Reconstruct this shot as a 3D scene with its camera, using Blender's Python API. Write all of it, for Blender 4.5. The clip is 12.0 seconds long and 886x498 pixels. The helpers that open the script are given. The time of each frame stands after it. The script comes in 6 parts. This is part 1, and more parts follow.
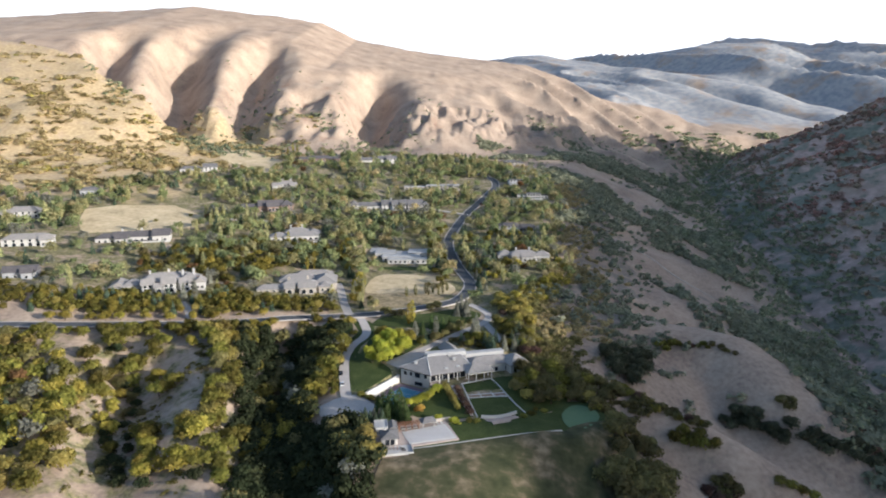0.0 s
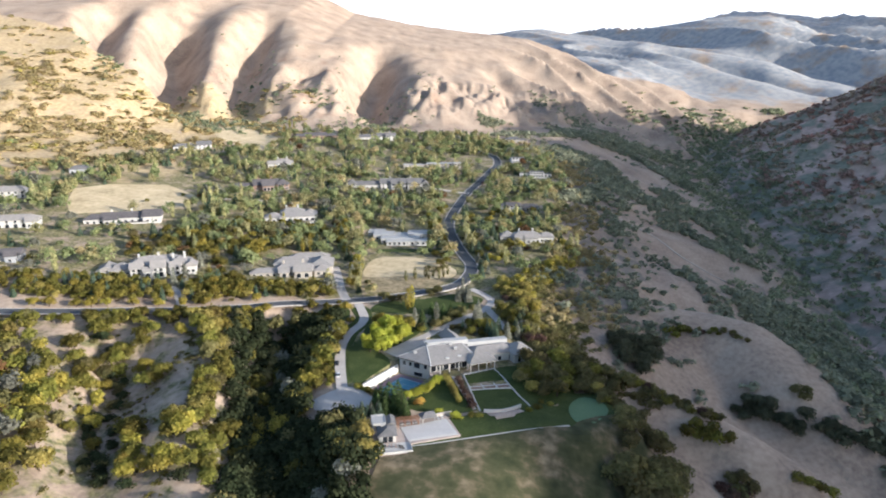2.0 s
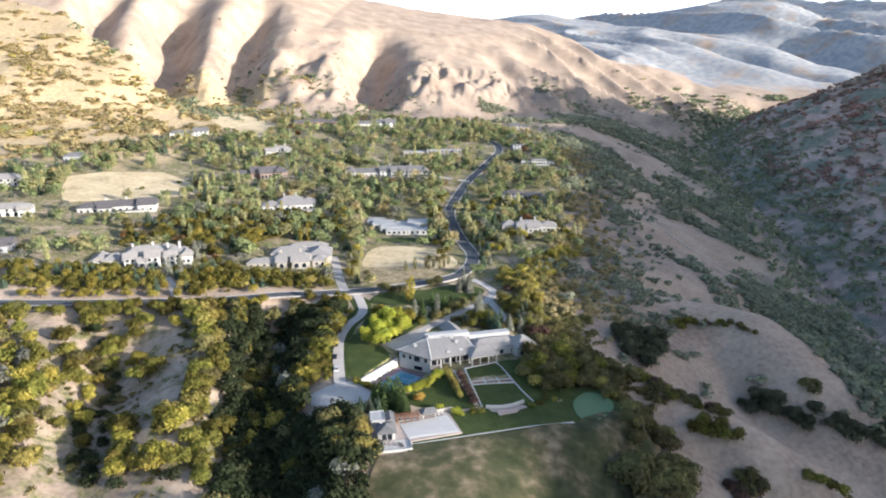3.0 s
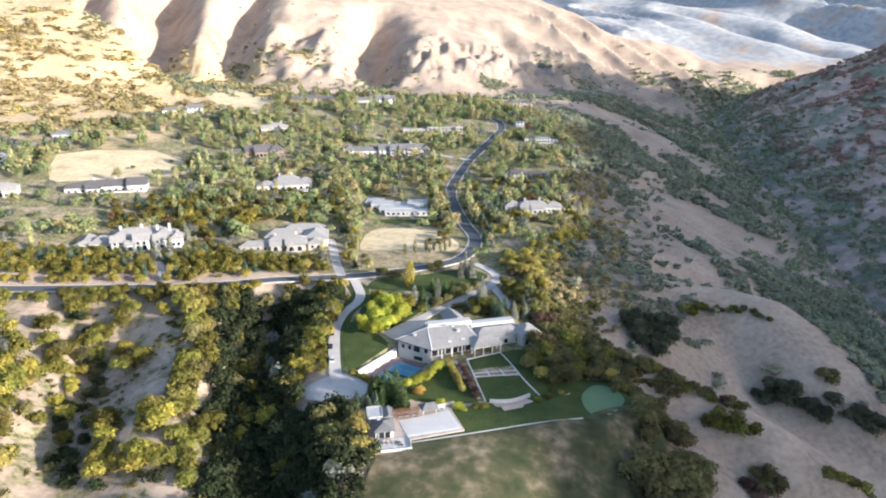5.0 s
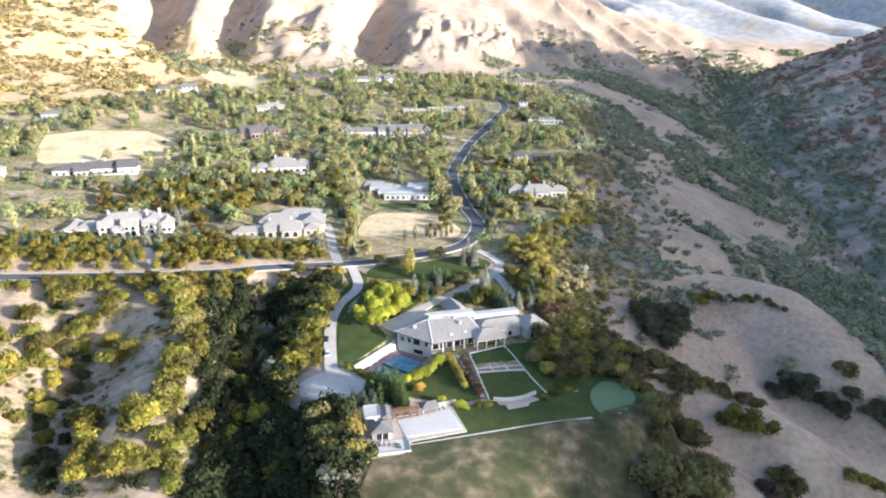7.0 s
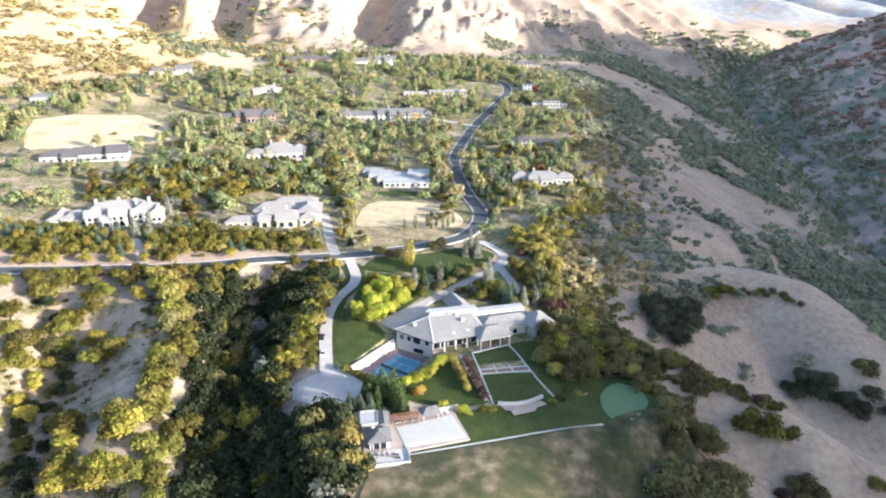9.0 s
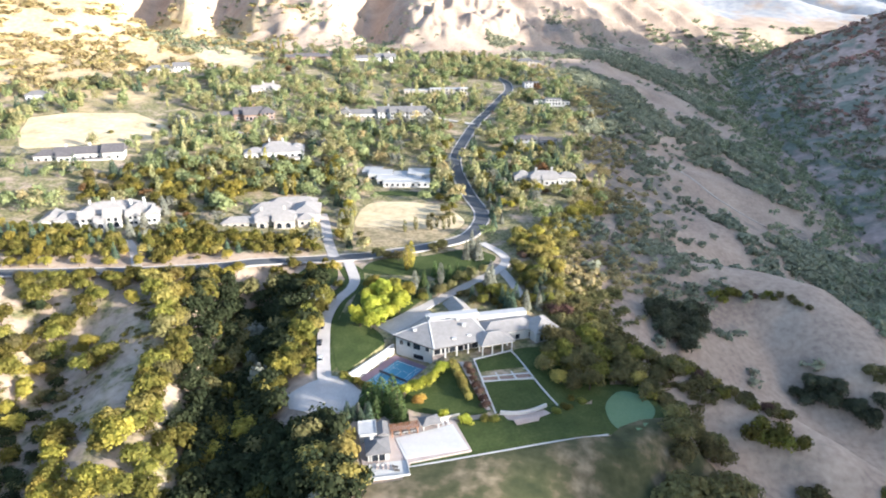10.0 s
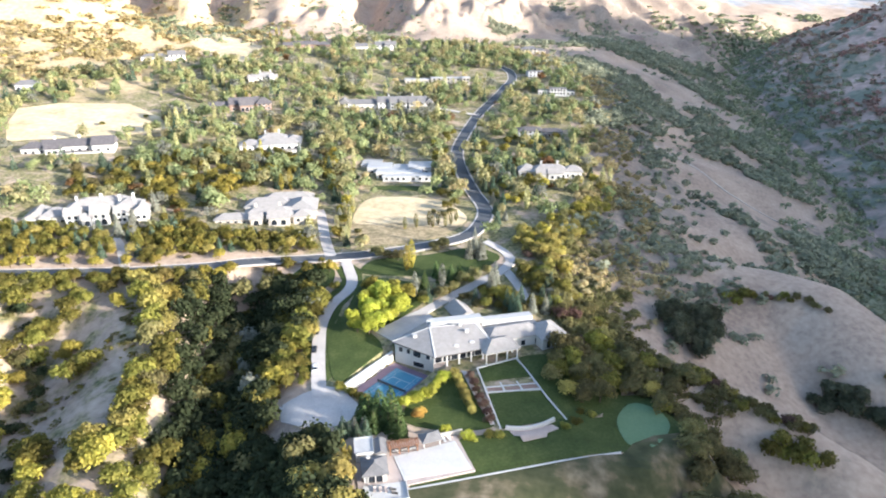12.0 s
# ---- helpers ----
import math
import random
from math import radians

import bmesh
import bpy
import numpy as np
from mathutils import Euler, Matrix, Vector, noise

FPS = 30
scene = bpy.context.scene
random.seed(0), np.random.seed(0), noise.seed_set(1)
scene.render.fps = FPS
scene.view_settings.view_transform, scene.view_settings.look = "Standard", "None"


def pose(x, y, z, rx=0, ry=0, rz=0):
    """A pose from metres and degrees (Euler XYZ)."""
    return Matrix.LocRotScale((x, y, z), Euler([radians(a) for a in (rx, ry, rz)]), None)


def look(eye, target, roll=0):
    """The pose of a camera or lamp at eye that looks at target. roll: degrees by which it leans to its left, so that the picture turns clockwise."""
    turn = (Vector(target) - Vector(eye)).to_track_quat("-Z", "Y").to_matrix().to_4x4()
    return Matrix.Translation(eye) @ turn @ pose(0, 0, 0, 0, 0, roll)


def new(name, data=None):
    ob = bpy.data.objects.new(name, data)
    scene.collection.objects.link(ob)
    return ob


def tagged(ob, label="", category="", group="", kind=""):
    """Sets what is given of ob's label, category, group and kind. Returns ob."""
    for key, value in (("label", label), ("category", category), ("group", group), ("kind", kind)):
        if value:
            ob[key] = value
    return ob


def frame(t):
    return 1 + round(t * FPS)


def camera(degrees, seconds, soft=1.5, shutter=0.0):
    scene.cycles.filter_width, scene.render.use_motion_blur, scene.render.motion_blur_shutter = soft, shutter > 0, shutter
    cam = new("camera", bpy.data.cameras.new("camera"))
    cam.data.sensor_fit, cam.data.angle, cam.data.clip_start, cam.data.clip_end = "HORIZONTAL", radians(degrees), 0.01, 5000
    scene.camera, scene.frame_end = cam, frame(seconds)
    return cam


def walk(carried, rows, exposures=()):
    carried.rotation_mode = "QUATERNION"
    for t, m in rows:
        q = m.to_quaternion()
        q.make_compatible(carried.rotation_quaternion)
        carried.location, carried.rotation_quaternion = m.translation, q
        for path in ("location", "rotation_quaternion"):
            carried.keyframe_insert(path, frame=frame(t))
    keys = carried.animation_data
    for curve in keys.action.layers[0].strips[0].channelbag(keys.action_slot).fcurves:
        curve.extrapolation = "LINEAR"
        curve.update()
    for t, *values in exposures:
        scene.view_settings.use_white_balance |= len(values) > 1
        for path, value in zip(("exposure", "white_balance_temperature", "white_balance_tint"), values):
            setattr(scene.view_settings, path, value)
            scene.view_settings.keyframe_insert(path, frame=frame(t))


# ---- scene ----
cam = camera(69.6, 12.0, soft=2.0)
PATH = [
    (0, (0.13, -0.01, 135.22), (0.13, 293.44, 72.84), -0.00),
    (0.5, (0.07, 4.97, 135.63), (0.14, 297.59, 69.48), -0.01),
    (1, (-0.02, 9.28, 135.66), (0.03, 301.37, 67.27), -0.01),
    (1.5, (-0.01, 13.47, 135.58), (-0.08, 304.93, 64.48), -0.03),
    (2, (-0.07, 17.64, 135.16), (-0.21, 308.61, 62.10), -0.03),
    (2.5, (-0.17, 22.69, 135.11), (-0.43, 312.63, 58.09), -0.03),
    (3, (-0.30, 26.93, 134.64), (-0.59, 316.33, 55.61), -0.02),
    (5, (-0.49, 43.83, 133.20), (-1.14, 330.30, 44.09), -0.02),
    (5.5, (-0.50, 47.87, 132.82), (-1.27, 333.59, 41.36), -0.01),
    (6, (-0.53, 51.65, 132.47), (-1.46, 336.66, 38.83), 0.01),
    (6.5, (-0.62, 55.34, 132.09), (-1.66, 339.72, 36.56), 0.03),
    (7, (-0.74, 59.29, 131.87), (-1.81, 342.88, 34.02), 0.04),
    (9, (-1.03, 74.89, 131.24), (-2.57, 355.75, 25.81), 0.06),
    (9.5, (-1.09, 78.44, 131.16), (-2.78, 358.93, 24.75), 0.08),
    (10, (-1.16, 82.21, 131.20), (-2.95, 362.59, 24.51), 0.08),
    (10.5, (-1.25, 86.09, 131.25), (-3.14, 366.49, 24.59), 0.08),
    (11, (-1.29, 89.78, 131.20), (-3.33, 370.00, 24.08), 0.08),
    (11.5, (-1.33, 93.65, 131.18), (-3.54, 373.10, 22.06), 0.07),
    (12, (-1.34, 97.41, 130.97), (-3.81, 375.81, 19.23), 0.08),
]
walk(cam, [(t, look(eye, target, roll)) for t, eye, target, roll in PATH],
     exposures=[(0, 0.70, 5880, 12), (3, 1.20, 5860, 12), (6, 1.52, 5860, 12), (9, 1.73, 5860, 12), (12, 1.82, 5860, 12)])

# ---- light ----
SUN_DIR = Vector((0.90, -0.42, 0.235)).normalized()
world = bpy.data.worlds.new("sky")
scene.world = world
world.use_nodes = True
wn = world.node_tree
sky = wn.nodes.new("ShaderNodeTexSky")
sky.sky_type, sky.sun_disc = "NISHITA", False
sky.sun_elevation = math.asin(SUN_DIR.z)
sky.sun_rotation = math.atan2(SUN_DIR.x, SUN_DIR.y)
sky.dust_density, sky.air_density = 1.6, 1.0
wn.links.new(sky.outputs[0], wn.nodes["Background"].inputs[0])
wn.nodes["Background"].inputs[1].default_value = 0.14
sun = new("sun", bpy.data.lights.new("sun", "SUN"))
sun.data.energy, sun.data.angle, sun.data.color = 5.0, radians(0.6), (1.0, 0.90, 0.74)
sun.matrix_world = look(SUN_DIR * 50, (0, 0, 0))



def sky_backdrop():
    """A pale, evenly glowing strip of hazy sky far behind the ridges."""
    m = bpy.data.materials.new("hazy_sky")
    m.use_nodes = True
    n = m.node_tree.nodes
    n.remove(n["Principled BSDF"])
    e = n.new("ShaderNodeEmission")
    e.inputs["Color"].default_value, e.inputs["Strength"].default_value = (1.0, 0.99, 0.985, 1), 1.0
    m.node_tree.links.new(e.outputs[0], n["Material Output"].inputs[0])
    me = bpy.data.meshes.new("backdrop")
    ring = [radians(a) for a in range(-64, 65, 4)]
    v = [(4800 * math.sin(a), 60 + 4800 * math.cos(a), z) for z in (-200, 1300) for a in ring]
    k = len(ring)
    me.from_pydata(v, [], [(i, i + 1, i + 1 + k, i + k) for i in range(k - 1)])
    me.materials.append(m)
    tagged(new("backdrop", me), "bright hazy white sky behind the mountains", "sky", kind="structure")


sky_backdrop()

# ---- materials ----
def material(name, colors, size=1.0, rough=0.9, bump=0.0, metal=0.0, fine=8.0, per_object=0.0, per_island=0.0, leaf=False):
    """A procedural surface: colours blended by noise at two scales, fine relief, and a shift of value per object or per island."""
    m = bpy.data.materials.new(name)
    m.use_nodes = True
    n, l = m.node_tree.nodes, m.node_tree.links
    b = n["Principled BSDF"]
    b.inputs["Roughness"].default_value, b.inputs["Metallic"].default_value = rough, metal
    b.inputs["Specular IOR Level"].default_value = 0.25
    geo = n.new("ShaderNodeNewGeometry")
    a, c = n.new("ShaderNodeTexNoise"), n.new("ShaderNodeTexNoise")
    a.inputs["Scale"].default_value, c.inputs["Scale"].default_value = 1 / size, fine / size
    a.inputs["Detail"].default_value, c.inputs["Detail"].default_value = 4, 3
    mixer = n.new("ShaderNodeMath")
    mixer.operation = "MULTIPLY_ADD"
    mixer.inputs[1].default_value = 0.45
    ramp = n.new("ShaderNodeValToRGB")
    for noise_node in (a, c):
        l.new(geo.outputs["Position"], noise_node.inputs["Vector"])
    half = n.new("ShaderNodeMath")
    half.operation = "MULTIPLY"
    half.inputs[1].default_value = 0.55
    l.new(a.outputs["Fac"], half.inputs[0])
    l.new(c.outputs["Fac"], mixer.inputs[0])
    l.new(half.outputs[0], mixer.inputs[2])
    l.new(mixer.outputs[0], ramp.inputs[0])
    e = ramp.color_ramp.elements
    while len(e) < len(colors):
        e.new(0.5)
    for i, col in enumerate(colors):
        e[i].position = 0.34 + 0.32 * i / max(1, len(colors) - 1)
        e[i].color = (*col, 1)
    out = ramp.outputs[0]
    for amount, node, socket in ((per_object, "ShaderNodeObjectInfo", "Random"), (per_island, "ShaderNodeNewGeometry", "Random Per Island")):
        if amount:
            src, hue, rng = n.new(node), n.new("ShaderNodeHueSaturation"), n.new("ShaderNodeMapRange")
            rng.inputs["To Min"].default_value, rng.inputs["To Max"].default_value = 1 - amount, 1 + amount
            l.new(src.outputs[socket], rng.inputs["Value"])
            l.new(rng.outputs[0], hue.inputs["Value"])
            if node == "ShaderNodeObjectInfo":
                warm = n.new("ShaderNodeMapRange")
                warm.inputs["To Min"].default_value, warm.inputs["To Max"].default_value = 0.5 - 0.07 * amount, 0.5 + 0.015 * amount
                l.new(src.outputs[socket], warm.inputs["Value"])
                l.new(warm.outputs[0], hue.inputs["Hue"])
            l.new(out, hue.inputs["Color"])
            out = hue.outputs[0]
    l.new(out, b.inputs["Base Color"])
    if leaf:
        # thin leaves let some light through
        tr, mix = n.new("ShaderNodeBsdfTranslucent"), n.new("ShaderNodeMixShader")
        b.inputs["Specular IOR Level"].default_value = 0.06
        mix.inputs[0].default_value = 0.45
        l.new(out, tr.inputs["Color"])
        l.new(b.outputs[0], mix.inputs[1])
        l.new(tr.outputs[0], mix.inputs[2])
        l.new(mix.outputs[0], n["Material Output"].inputs[0])
    if bump:
        bn = n.new("ShaderNodeBump")
        bn.inputs["Strength"].default_value, bn.inputs["Distance"].default_value = 0.6, bump
        l.new(mixer.outputs[0], bn.inputs["Height"])
        l.new(bn.outputs[0], b.inputs["Normal"])
    return m


def ground_material():
    """Dry grass and soil; a plan value 'cover' turns it to leafy undergrowth and painted tree shade, 'scrub' to dark
    brush.
    """
    m = material("dry_grass", [(0.235, 0.178, 0.142), (0.36, 0.278, 0.215), (0.455, 0.358, 0.275)], 38, 0.95, 0.35, fine=14)
    n, l = m.node_tree.nodes, m.node_tree.links
    b = n["Principled BSDF"]
    dry = b.inputs["Base Color"].links[0].from_socket
    geo = n.new("ShaderNodeNewGeometry")

    def layer(below, attr, colors, size, lo, hi):
        at, t, r, mr, cr, mix = (n.new(k) for k in ("ShaderNodeAttribute", "ShaderNodeTexNoise", "ShaderNodeMath", "ShaderNodeMapRange", "ShaderNodeValToRGB", "ShaderNodeMix"))
        at.attribute_name = attr
        t.inputs["Scale"].default_value, t.inputs["Detail"].default_value, t.inputs["Roughness"].default_value = 1 / size, 6, 0.62
        l.new(geo.outputs["Position"], t.inputs["Vector"])
        r.operation = "ADD"
        l.new(at.outputs["Fac"], r.inputs[0])
        l.new(t.outputs["Fac"], r.inputs[1])
        mr.inputs["From Min"].default_value, mr.inputs["From Max"].default_value = lo, hi
        l.new(r.outputs[0], mr.inputs["Value"])
        t2 = n.new("ShaderNodeTexNoise")
        t2.inputs["Scale"].default_value, t2.inputs["Detail"].default_value = 5 / size, 4
        l.new(geo.outputs["Position"], t2.inputs["Vector"])
        for i, col in enumerate(colors):
            cr.color_ramp.elements[i].color, cr.color_ramp.elements[i].position = (*col, 1), 0.35 + 0.3 * i
        l.new(t2.outputs["Fac"], cr.inputs[0])
        mix.data_type = "RGBA"
        l.new(mr.outputs[0], mix.inputs[0])
        l.new(below, mix.inputs[6])
        l.new(cr.outputs[0], mix.inputs[7])
        return mix.outputs[2]

    col = layer(dry, "cover", [(0.078, 0.088, 0.036), (0.28, 0.24, 0.125)], 9, 0.95, 1.12)
    col = layer(col, "scrub", [(0.17, 0.155, 0.125), (0.28, 0.225, 0.185)], 26, 0.98, 1.08)
    col = layer(col, "rock", [(0.20, 0.12, 0.085), (0.34, 0.24, 0.18)], 30, 0.95, 1.15)
    col = layer(col, "golden", [(0.35, 0.265, 0.155), (0.49, 0.385, 0.235)], 22, 0.80, 1.10)
    # blue-grey ground colour that paints distance haze on the far ranges
    col = layer(col, "far_haze", [(0.255, 0.275, 0.30), (0.39, 0.38, 0.375)], 120, 0.90, 1.04)
    col = layer(col, "wall", [(0.36, 0.265, 0.22), (0.55, 0.39, 0.33)], 60, 0.90, 1.15)
    col = layer(col, "wall", [(0.15, 0.16, 0.115), (0.25, 0.245, 0.19)], 45, 1.06, 1.14)
    l.new(col, b.inputs["Base Color"])
    return m


M = {}
M["ground"] = ground_material()
M["lawn"] = material("lawn", [(0.03, 0.047, 0.01), (0.045, 0.064, 0.015), (0.07, 0.086, 0.024)], 7, 0.9, 0.05)
M["meadow"] = material("worn_meadow", [(0.03, 0.037, 0.016), (0.047, 0.053, 0.023), (0.072, 0.07, 0.034), (0.15, 0.122, 0.075), (0.25, 0.2, 0.13)], 17, 0.95, 0.1, fine=3.2)
M["putting"] = material("putting_turf", [(0.10, 0.165, 0.085), (0.13, 0.195, 0.105)], 6, 0.9)
M["straw"] = material("straw_field", [(0.361, 0.288, 0.176), (0.482, 0.387, 0.242), (0.568, 0.464, 0.299), (0.628, 0.525, 0.352)], 19, 0.95, 0.12, fine=5)
# brown grass, darkened further to paint shade on the plot's lower half
M["shaded_brown_grass"] = material("shaded_brown_grass", [(0.15, 0.13, 0.07), (0.27, 0.215, 0.13), (0.40, 0.32, 0.20)], 8, 0.95, 0.1, fine=4)
M["asphalt"] = material("asphalt", [(0.075, 0.08, 0.088), (0.10, 0.105, 0.115)], 9, 0.85)
M["path"] = material("pale_dirt", [(0.36, 0.32, 0.27), (0.46, 0.42, 0.36)], 3, 0.95, 0.05)
M["concrete"] = material("driveway_concrete", [(0.381, 0.351, 0.328), (0.484, 0.446, 0.418)], 5, 0.85)
M["paving"] = material("terrace_paving", [(0.34, 0.277, 0.25), (0.433, 0.366, 0.331)], 3, 0.8, 0.01)
M["white"] = material("white_stucco", [(0.427, 0.42, 0.403), (0.499, 0.49, 0.475)], 4, 0.85, 0.01)
M["cream"] = material("cream_stone", [(0.36, 0.325, 0.28), (0.45, 0.41, 0.36)], 2.5, 0.85, 0.02)
M["brown"] = material("brown_brick", [(0.20, 0.13, 0.10), (0.29, 0.20, 0.16)], 2, 0.85, 0.02)
M["greywall"] = material("grey_siding", [(0.27, 0.28, 0.30), (0.36, 0.37, 0.39)], 3, 0.8)
M["roof_light"] = material("light_roof_tiles", [(0.221, 0.207, 0.198), (0.302, 0.284, 0.272)], 1.8, 0.6, 0.04, per_island=0.10)
M["roof_grey"] = material("grey_roof_shingles", [(0.12, 0.118, 0.12), (0.18, 0.175, 0.178)], 1.8, 0.7, 0.04)
M["roof_dark"] = material("dark_roof_shingles", [(0.075, 0.07, 0.075), (0.13, 0.12, 0.125)], 1.8, 0.7, 0.04)
M["roof_white"] = material("white_flat_roof", [(0.357, 0.357, 0.357), (0.442, 0.442, 0.442)], 5, 0.7)
M["trim"] = material("white_trim", [(0.468, 0.459, 0.441), (0.54, 0.531, 0.513)], 1, 0.6)
M["fascia"] = material("dark_fascia", [(0.06, 0.055, 0.05), (0.09, 0.08, 0.075)], 1, 0.6)
M["glass"] = material("window_glass", [(0.012, 0.015, 0.02), (0.03, 0.035, 0.045)], 2, 0.08)
M["wood"] = material("cedar_wood", [(0.20, 0.095, 0.05), (0.32, 0.16, 0.085)], 0.8, 0.7)
M["court_blue"] = material("blue_court_paint", [(0.06, 0.20, 0.29), (0.085, 0.245, 0.34)], 4, 0.75)
M["court_purple"] = material("purple_court_paint", [(0.15, 0.11, 0.15), (0.20, 0.145, 0.19)], 4, 0.75)
M["paint"] = material("line_paint", [(0.55, 0.56, 0.56), (0.7, 0.7, 0.7)], 1, 0.7)
M["net"] = material("dark_net", [(0.07, 0.07, 0.075), (0.11, 0.11, 0.115)], 1, 0.9)
M["cover"] = material("pale_pool_cover", [(0.46, 0.44, 0.43), (0.53, 0.51, 0.50)], 5, 0.7)
M["water"] = material("pool_water", [(0.25, 0.42, 0.46), (0.32, 0.5, 0.54)], 2, 0.1)
M["hedge"] = material("clipped_hedge", [(0.039, 0.063, 0.025), (0.070, 0.098, 0.036)], 1.2, 0.9, 0.15)
M["bark"] = material("bark", [(0.07, 0.05, 0.035), (0.14, 0.105, 0.08)], 0.6, 0.95, 0.03)
M["oak"] = material("oak_leaves", [(0.095, 0.099, 0.022), (0.183, 0.178, 0.042), (0.299, 0.268, 0.065)], 5, 0.7, fine=3, per_object=0.38, per_island=0.14, leaf=True)
M["olive"] = material("olive_brush_leaves", [(0.109, 0.109, 0.046), (0.191, 0.177, 0.073), (0.259, 0.226, 0.097)], 5, 0.8, fine=3, per_object=0.28, per_island=0.14, leaf=True)
M["yellow"] = material("yellow_leaves", [(0.19, 0.183, 0.037), (0.33, 0.294, 0.06), (0.483, 0.399, 0.093)], 5, 0.7, fine=3, per_object=0.28, per_island=0.13, leaf=True)
M["lime"] = material("lime_yellow_leaves", [(0.26, 0.294, 0.039), (0.4, 0.421, 0.062), (0.52, 0.51, 0.101)], 5, 0.7, fine=3, per_object=0.2, per_island=0.12, leaf=True)
M["pale_green"] = material("pale_green_leaves", [(0.231, 0.239, 0.104), (0.375, 0.367, 0.172), (0.534, 0.489, 0.259)], 9, 0.7, fine=3, per_object=0.25, per_island=0.12, leaf=True)
M["orange"] = material("orange_leaves", [(0.17, 0.10, 0.045), (0.26, 0.165, 0.07)], 4, 0.7, fine=3, per_object=0.3, per_island=0.12, leaf=True)
M["amber"] = material("amber_leaves", [(0.30, 0.19, 0.045), (0.44, 0.29, 0.07), (0.55, 0.40, 0.11)], 4, 0.7, fine=3, per_object=0.2, per_island=0.12, leaf=True)
M["rust"] = material("rust_brush_leaves", [(0.11, 0.072, 0.055), (0.18, 0.115, 0.085)], 5, 0.8, fine=3, per_object=0.3, per_island=0.18, leaf=True)
M["spruce"] = material("spruce_needles", [(0.064, 0.097, 0.065), (0.12, 0.163, 0.111)], 3, 0.8, fine=3, per_object=0.25, per_island=0.13, leaf=True)
M["fir"] = material("fir_needles", [(0.040, 0.070, 0.028), (0.085, 0.13, 0.048), (0.15, 0.20, 0.075)], 3, 0.8, fine=3, per_object=0.2, per_island=0.12, leaf=True)
M["silver"] = material("silver_leaves", [(0.16, 0.165, 0.13), (0.28, 0.28, 0.23)], 3, 0.8, fine=3, per_object=0.2, per_island=0.18, leaf=True)
M["woods"] = material("woodland_leaves", [(0.14, 0.171, 0.083), (0.263, 0.301, 0.14), (0.409, 0.432, 0.203)], 28, 0.75, fine=3, per_island=0.11, leaf=True)
M["brush"] = material("hillside_brush_leaves", [(0.211, 0.23, 0.16), (0.315, 0.326, 0.225), (0.411, 0.409, 0.288)], 40, 0.8, fine=3, per_island=0.13, leaf=True)
M["canyon_green"] = material("canyon_green_leaves", [(0.162, 0.19, 0.126), (0.281, 0.314, 0.193), (0.442, 0.437, 0.271)], 35, 0.8, fine=6, per_island=0.2, leaf=True)
M["canyon_brush"] = material("canyon_brush_leaves", [(0.287, 0.252, 0.185), (0.425, 0.347, 0.26), (0.575, 0.42, 0.32)], 60, 0.8, fine=3, per_island=0.12, leaf=True)
M["thicket"] = material("canyon_thicket_leaves", [(0.26, 0.22, 0.17), (0.40, 0.27, 0.22), (0.56, 0.30, 0.25)], 70, 0.8, fine=3, per_island=0.15, leaf=True)
# oak leaves darkened so that their colour carries the gully's shade
M["shade_oak"] = material("shaded_oak_leaves", [(0.026, 0.037, 0.019), (0.048, 0.062, 0.03), (0.08, 0.094, 0.048)], 6, 0.8, fine=3, per_object=0.3, per_island=0.14, leaf=True)
M["dusk_oak"] = material("dusky_oak_leaves", [(0.062, 0.070, 0.042), (0.105, 0.112, 0.068), (0.16, 0.16, 0.10)], 6, 0.8, fine=3, per_object=0.25, per_island=0.14, leaf=True)
M["ochre"] = material("ochre_leaves", [(0.2, 0.177, 0.055), (0.333, 0.293, 0.085), (0.5, 0.426, 0.128)], 6, 0.8, fine=3, per_object=0.3, per_island=0.12, leaf=True)
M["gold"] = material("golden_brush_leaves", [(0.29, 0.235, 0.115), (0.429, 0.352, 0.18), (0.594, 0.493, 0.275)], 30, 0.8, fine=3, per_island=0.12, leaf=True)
M["car_dark"] = material("dark_car_paint", [(0.012, 0.013, 0.016), (0.02, 0.02, 0.024)], 2, 0.25)
M["car_white"] = material("white_car_paint", [(0.6, 0.6, 0.6), (0.66, 0.66, 0.66)], 2, 0.3)
M["tyre"] = material("tyre_rubber", [(0.015, 0.015, 0.015), (0.03, 0.03, 0.03)], 0.5, 0.9)

# ---- the lie of the land ----
TABLE = np.random.RandomState(7).rand(256, 256)


def vnoise(x, y):
    """Smooth value noise in 0..1 on unit cells."""
    xi, yi = np.floor(x).astype(int), np.floor(y).astype(int)
    fx, fy = x - xi, y - yi
    fx, fy = fx * fx * (3 - 2 * fx), fy * fy * (3 - 2 * fy)
    a, b = TABLE[xi & 255, yi & 255], TABLE[(xi + 1) & 255, yi & 255]
    c, d = TABLE[xi & 255, (yi + 1) & 255], TABLE[(xi + 1) & 255, (yi + 1) & 255]
    return (a * (1 - fx) + b * fx) * (1 - fy) + (c * (1 - fx) + d * fx) * fy


def fbm(x, y, size, octaves=4):
    """Fractal noise about -1..1 whose largest features are size metres."""
    total, amp, x, y = 0.0, 1.0, x / size + 31.7, y / size + 12.3
    for _ in range(octaves):
        total, amp, x, y = total + amp * (vnoise(x, y) * 2 - 1), amp * 0.5, x * 2.03 + 17, y * 2.03 + 5
    return total / 1.6


def smooth(a, b, x):
    t = np.clip((x - a) / (b - a), 0, 1)
    return t * t * (3 - 2 * t)


def smax(a, b, k):
    h = np.clip(0.5 + 0.5 * (a - b) / k, 0, 1)
    return b + (a - b) * h + k * h * (1 - h)


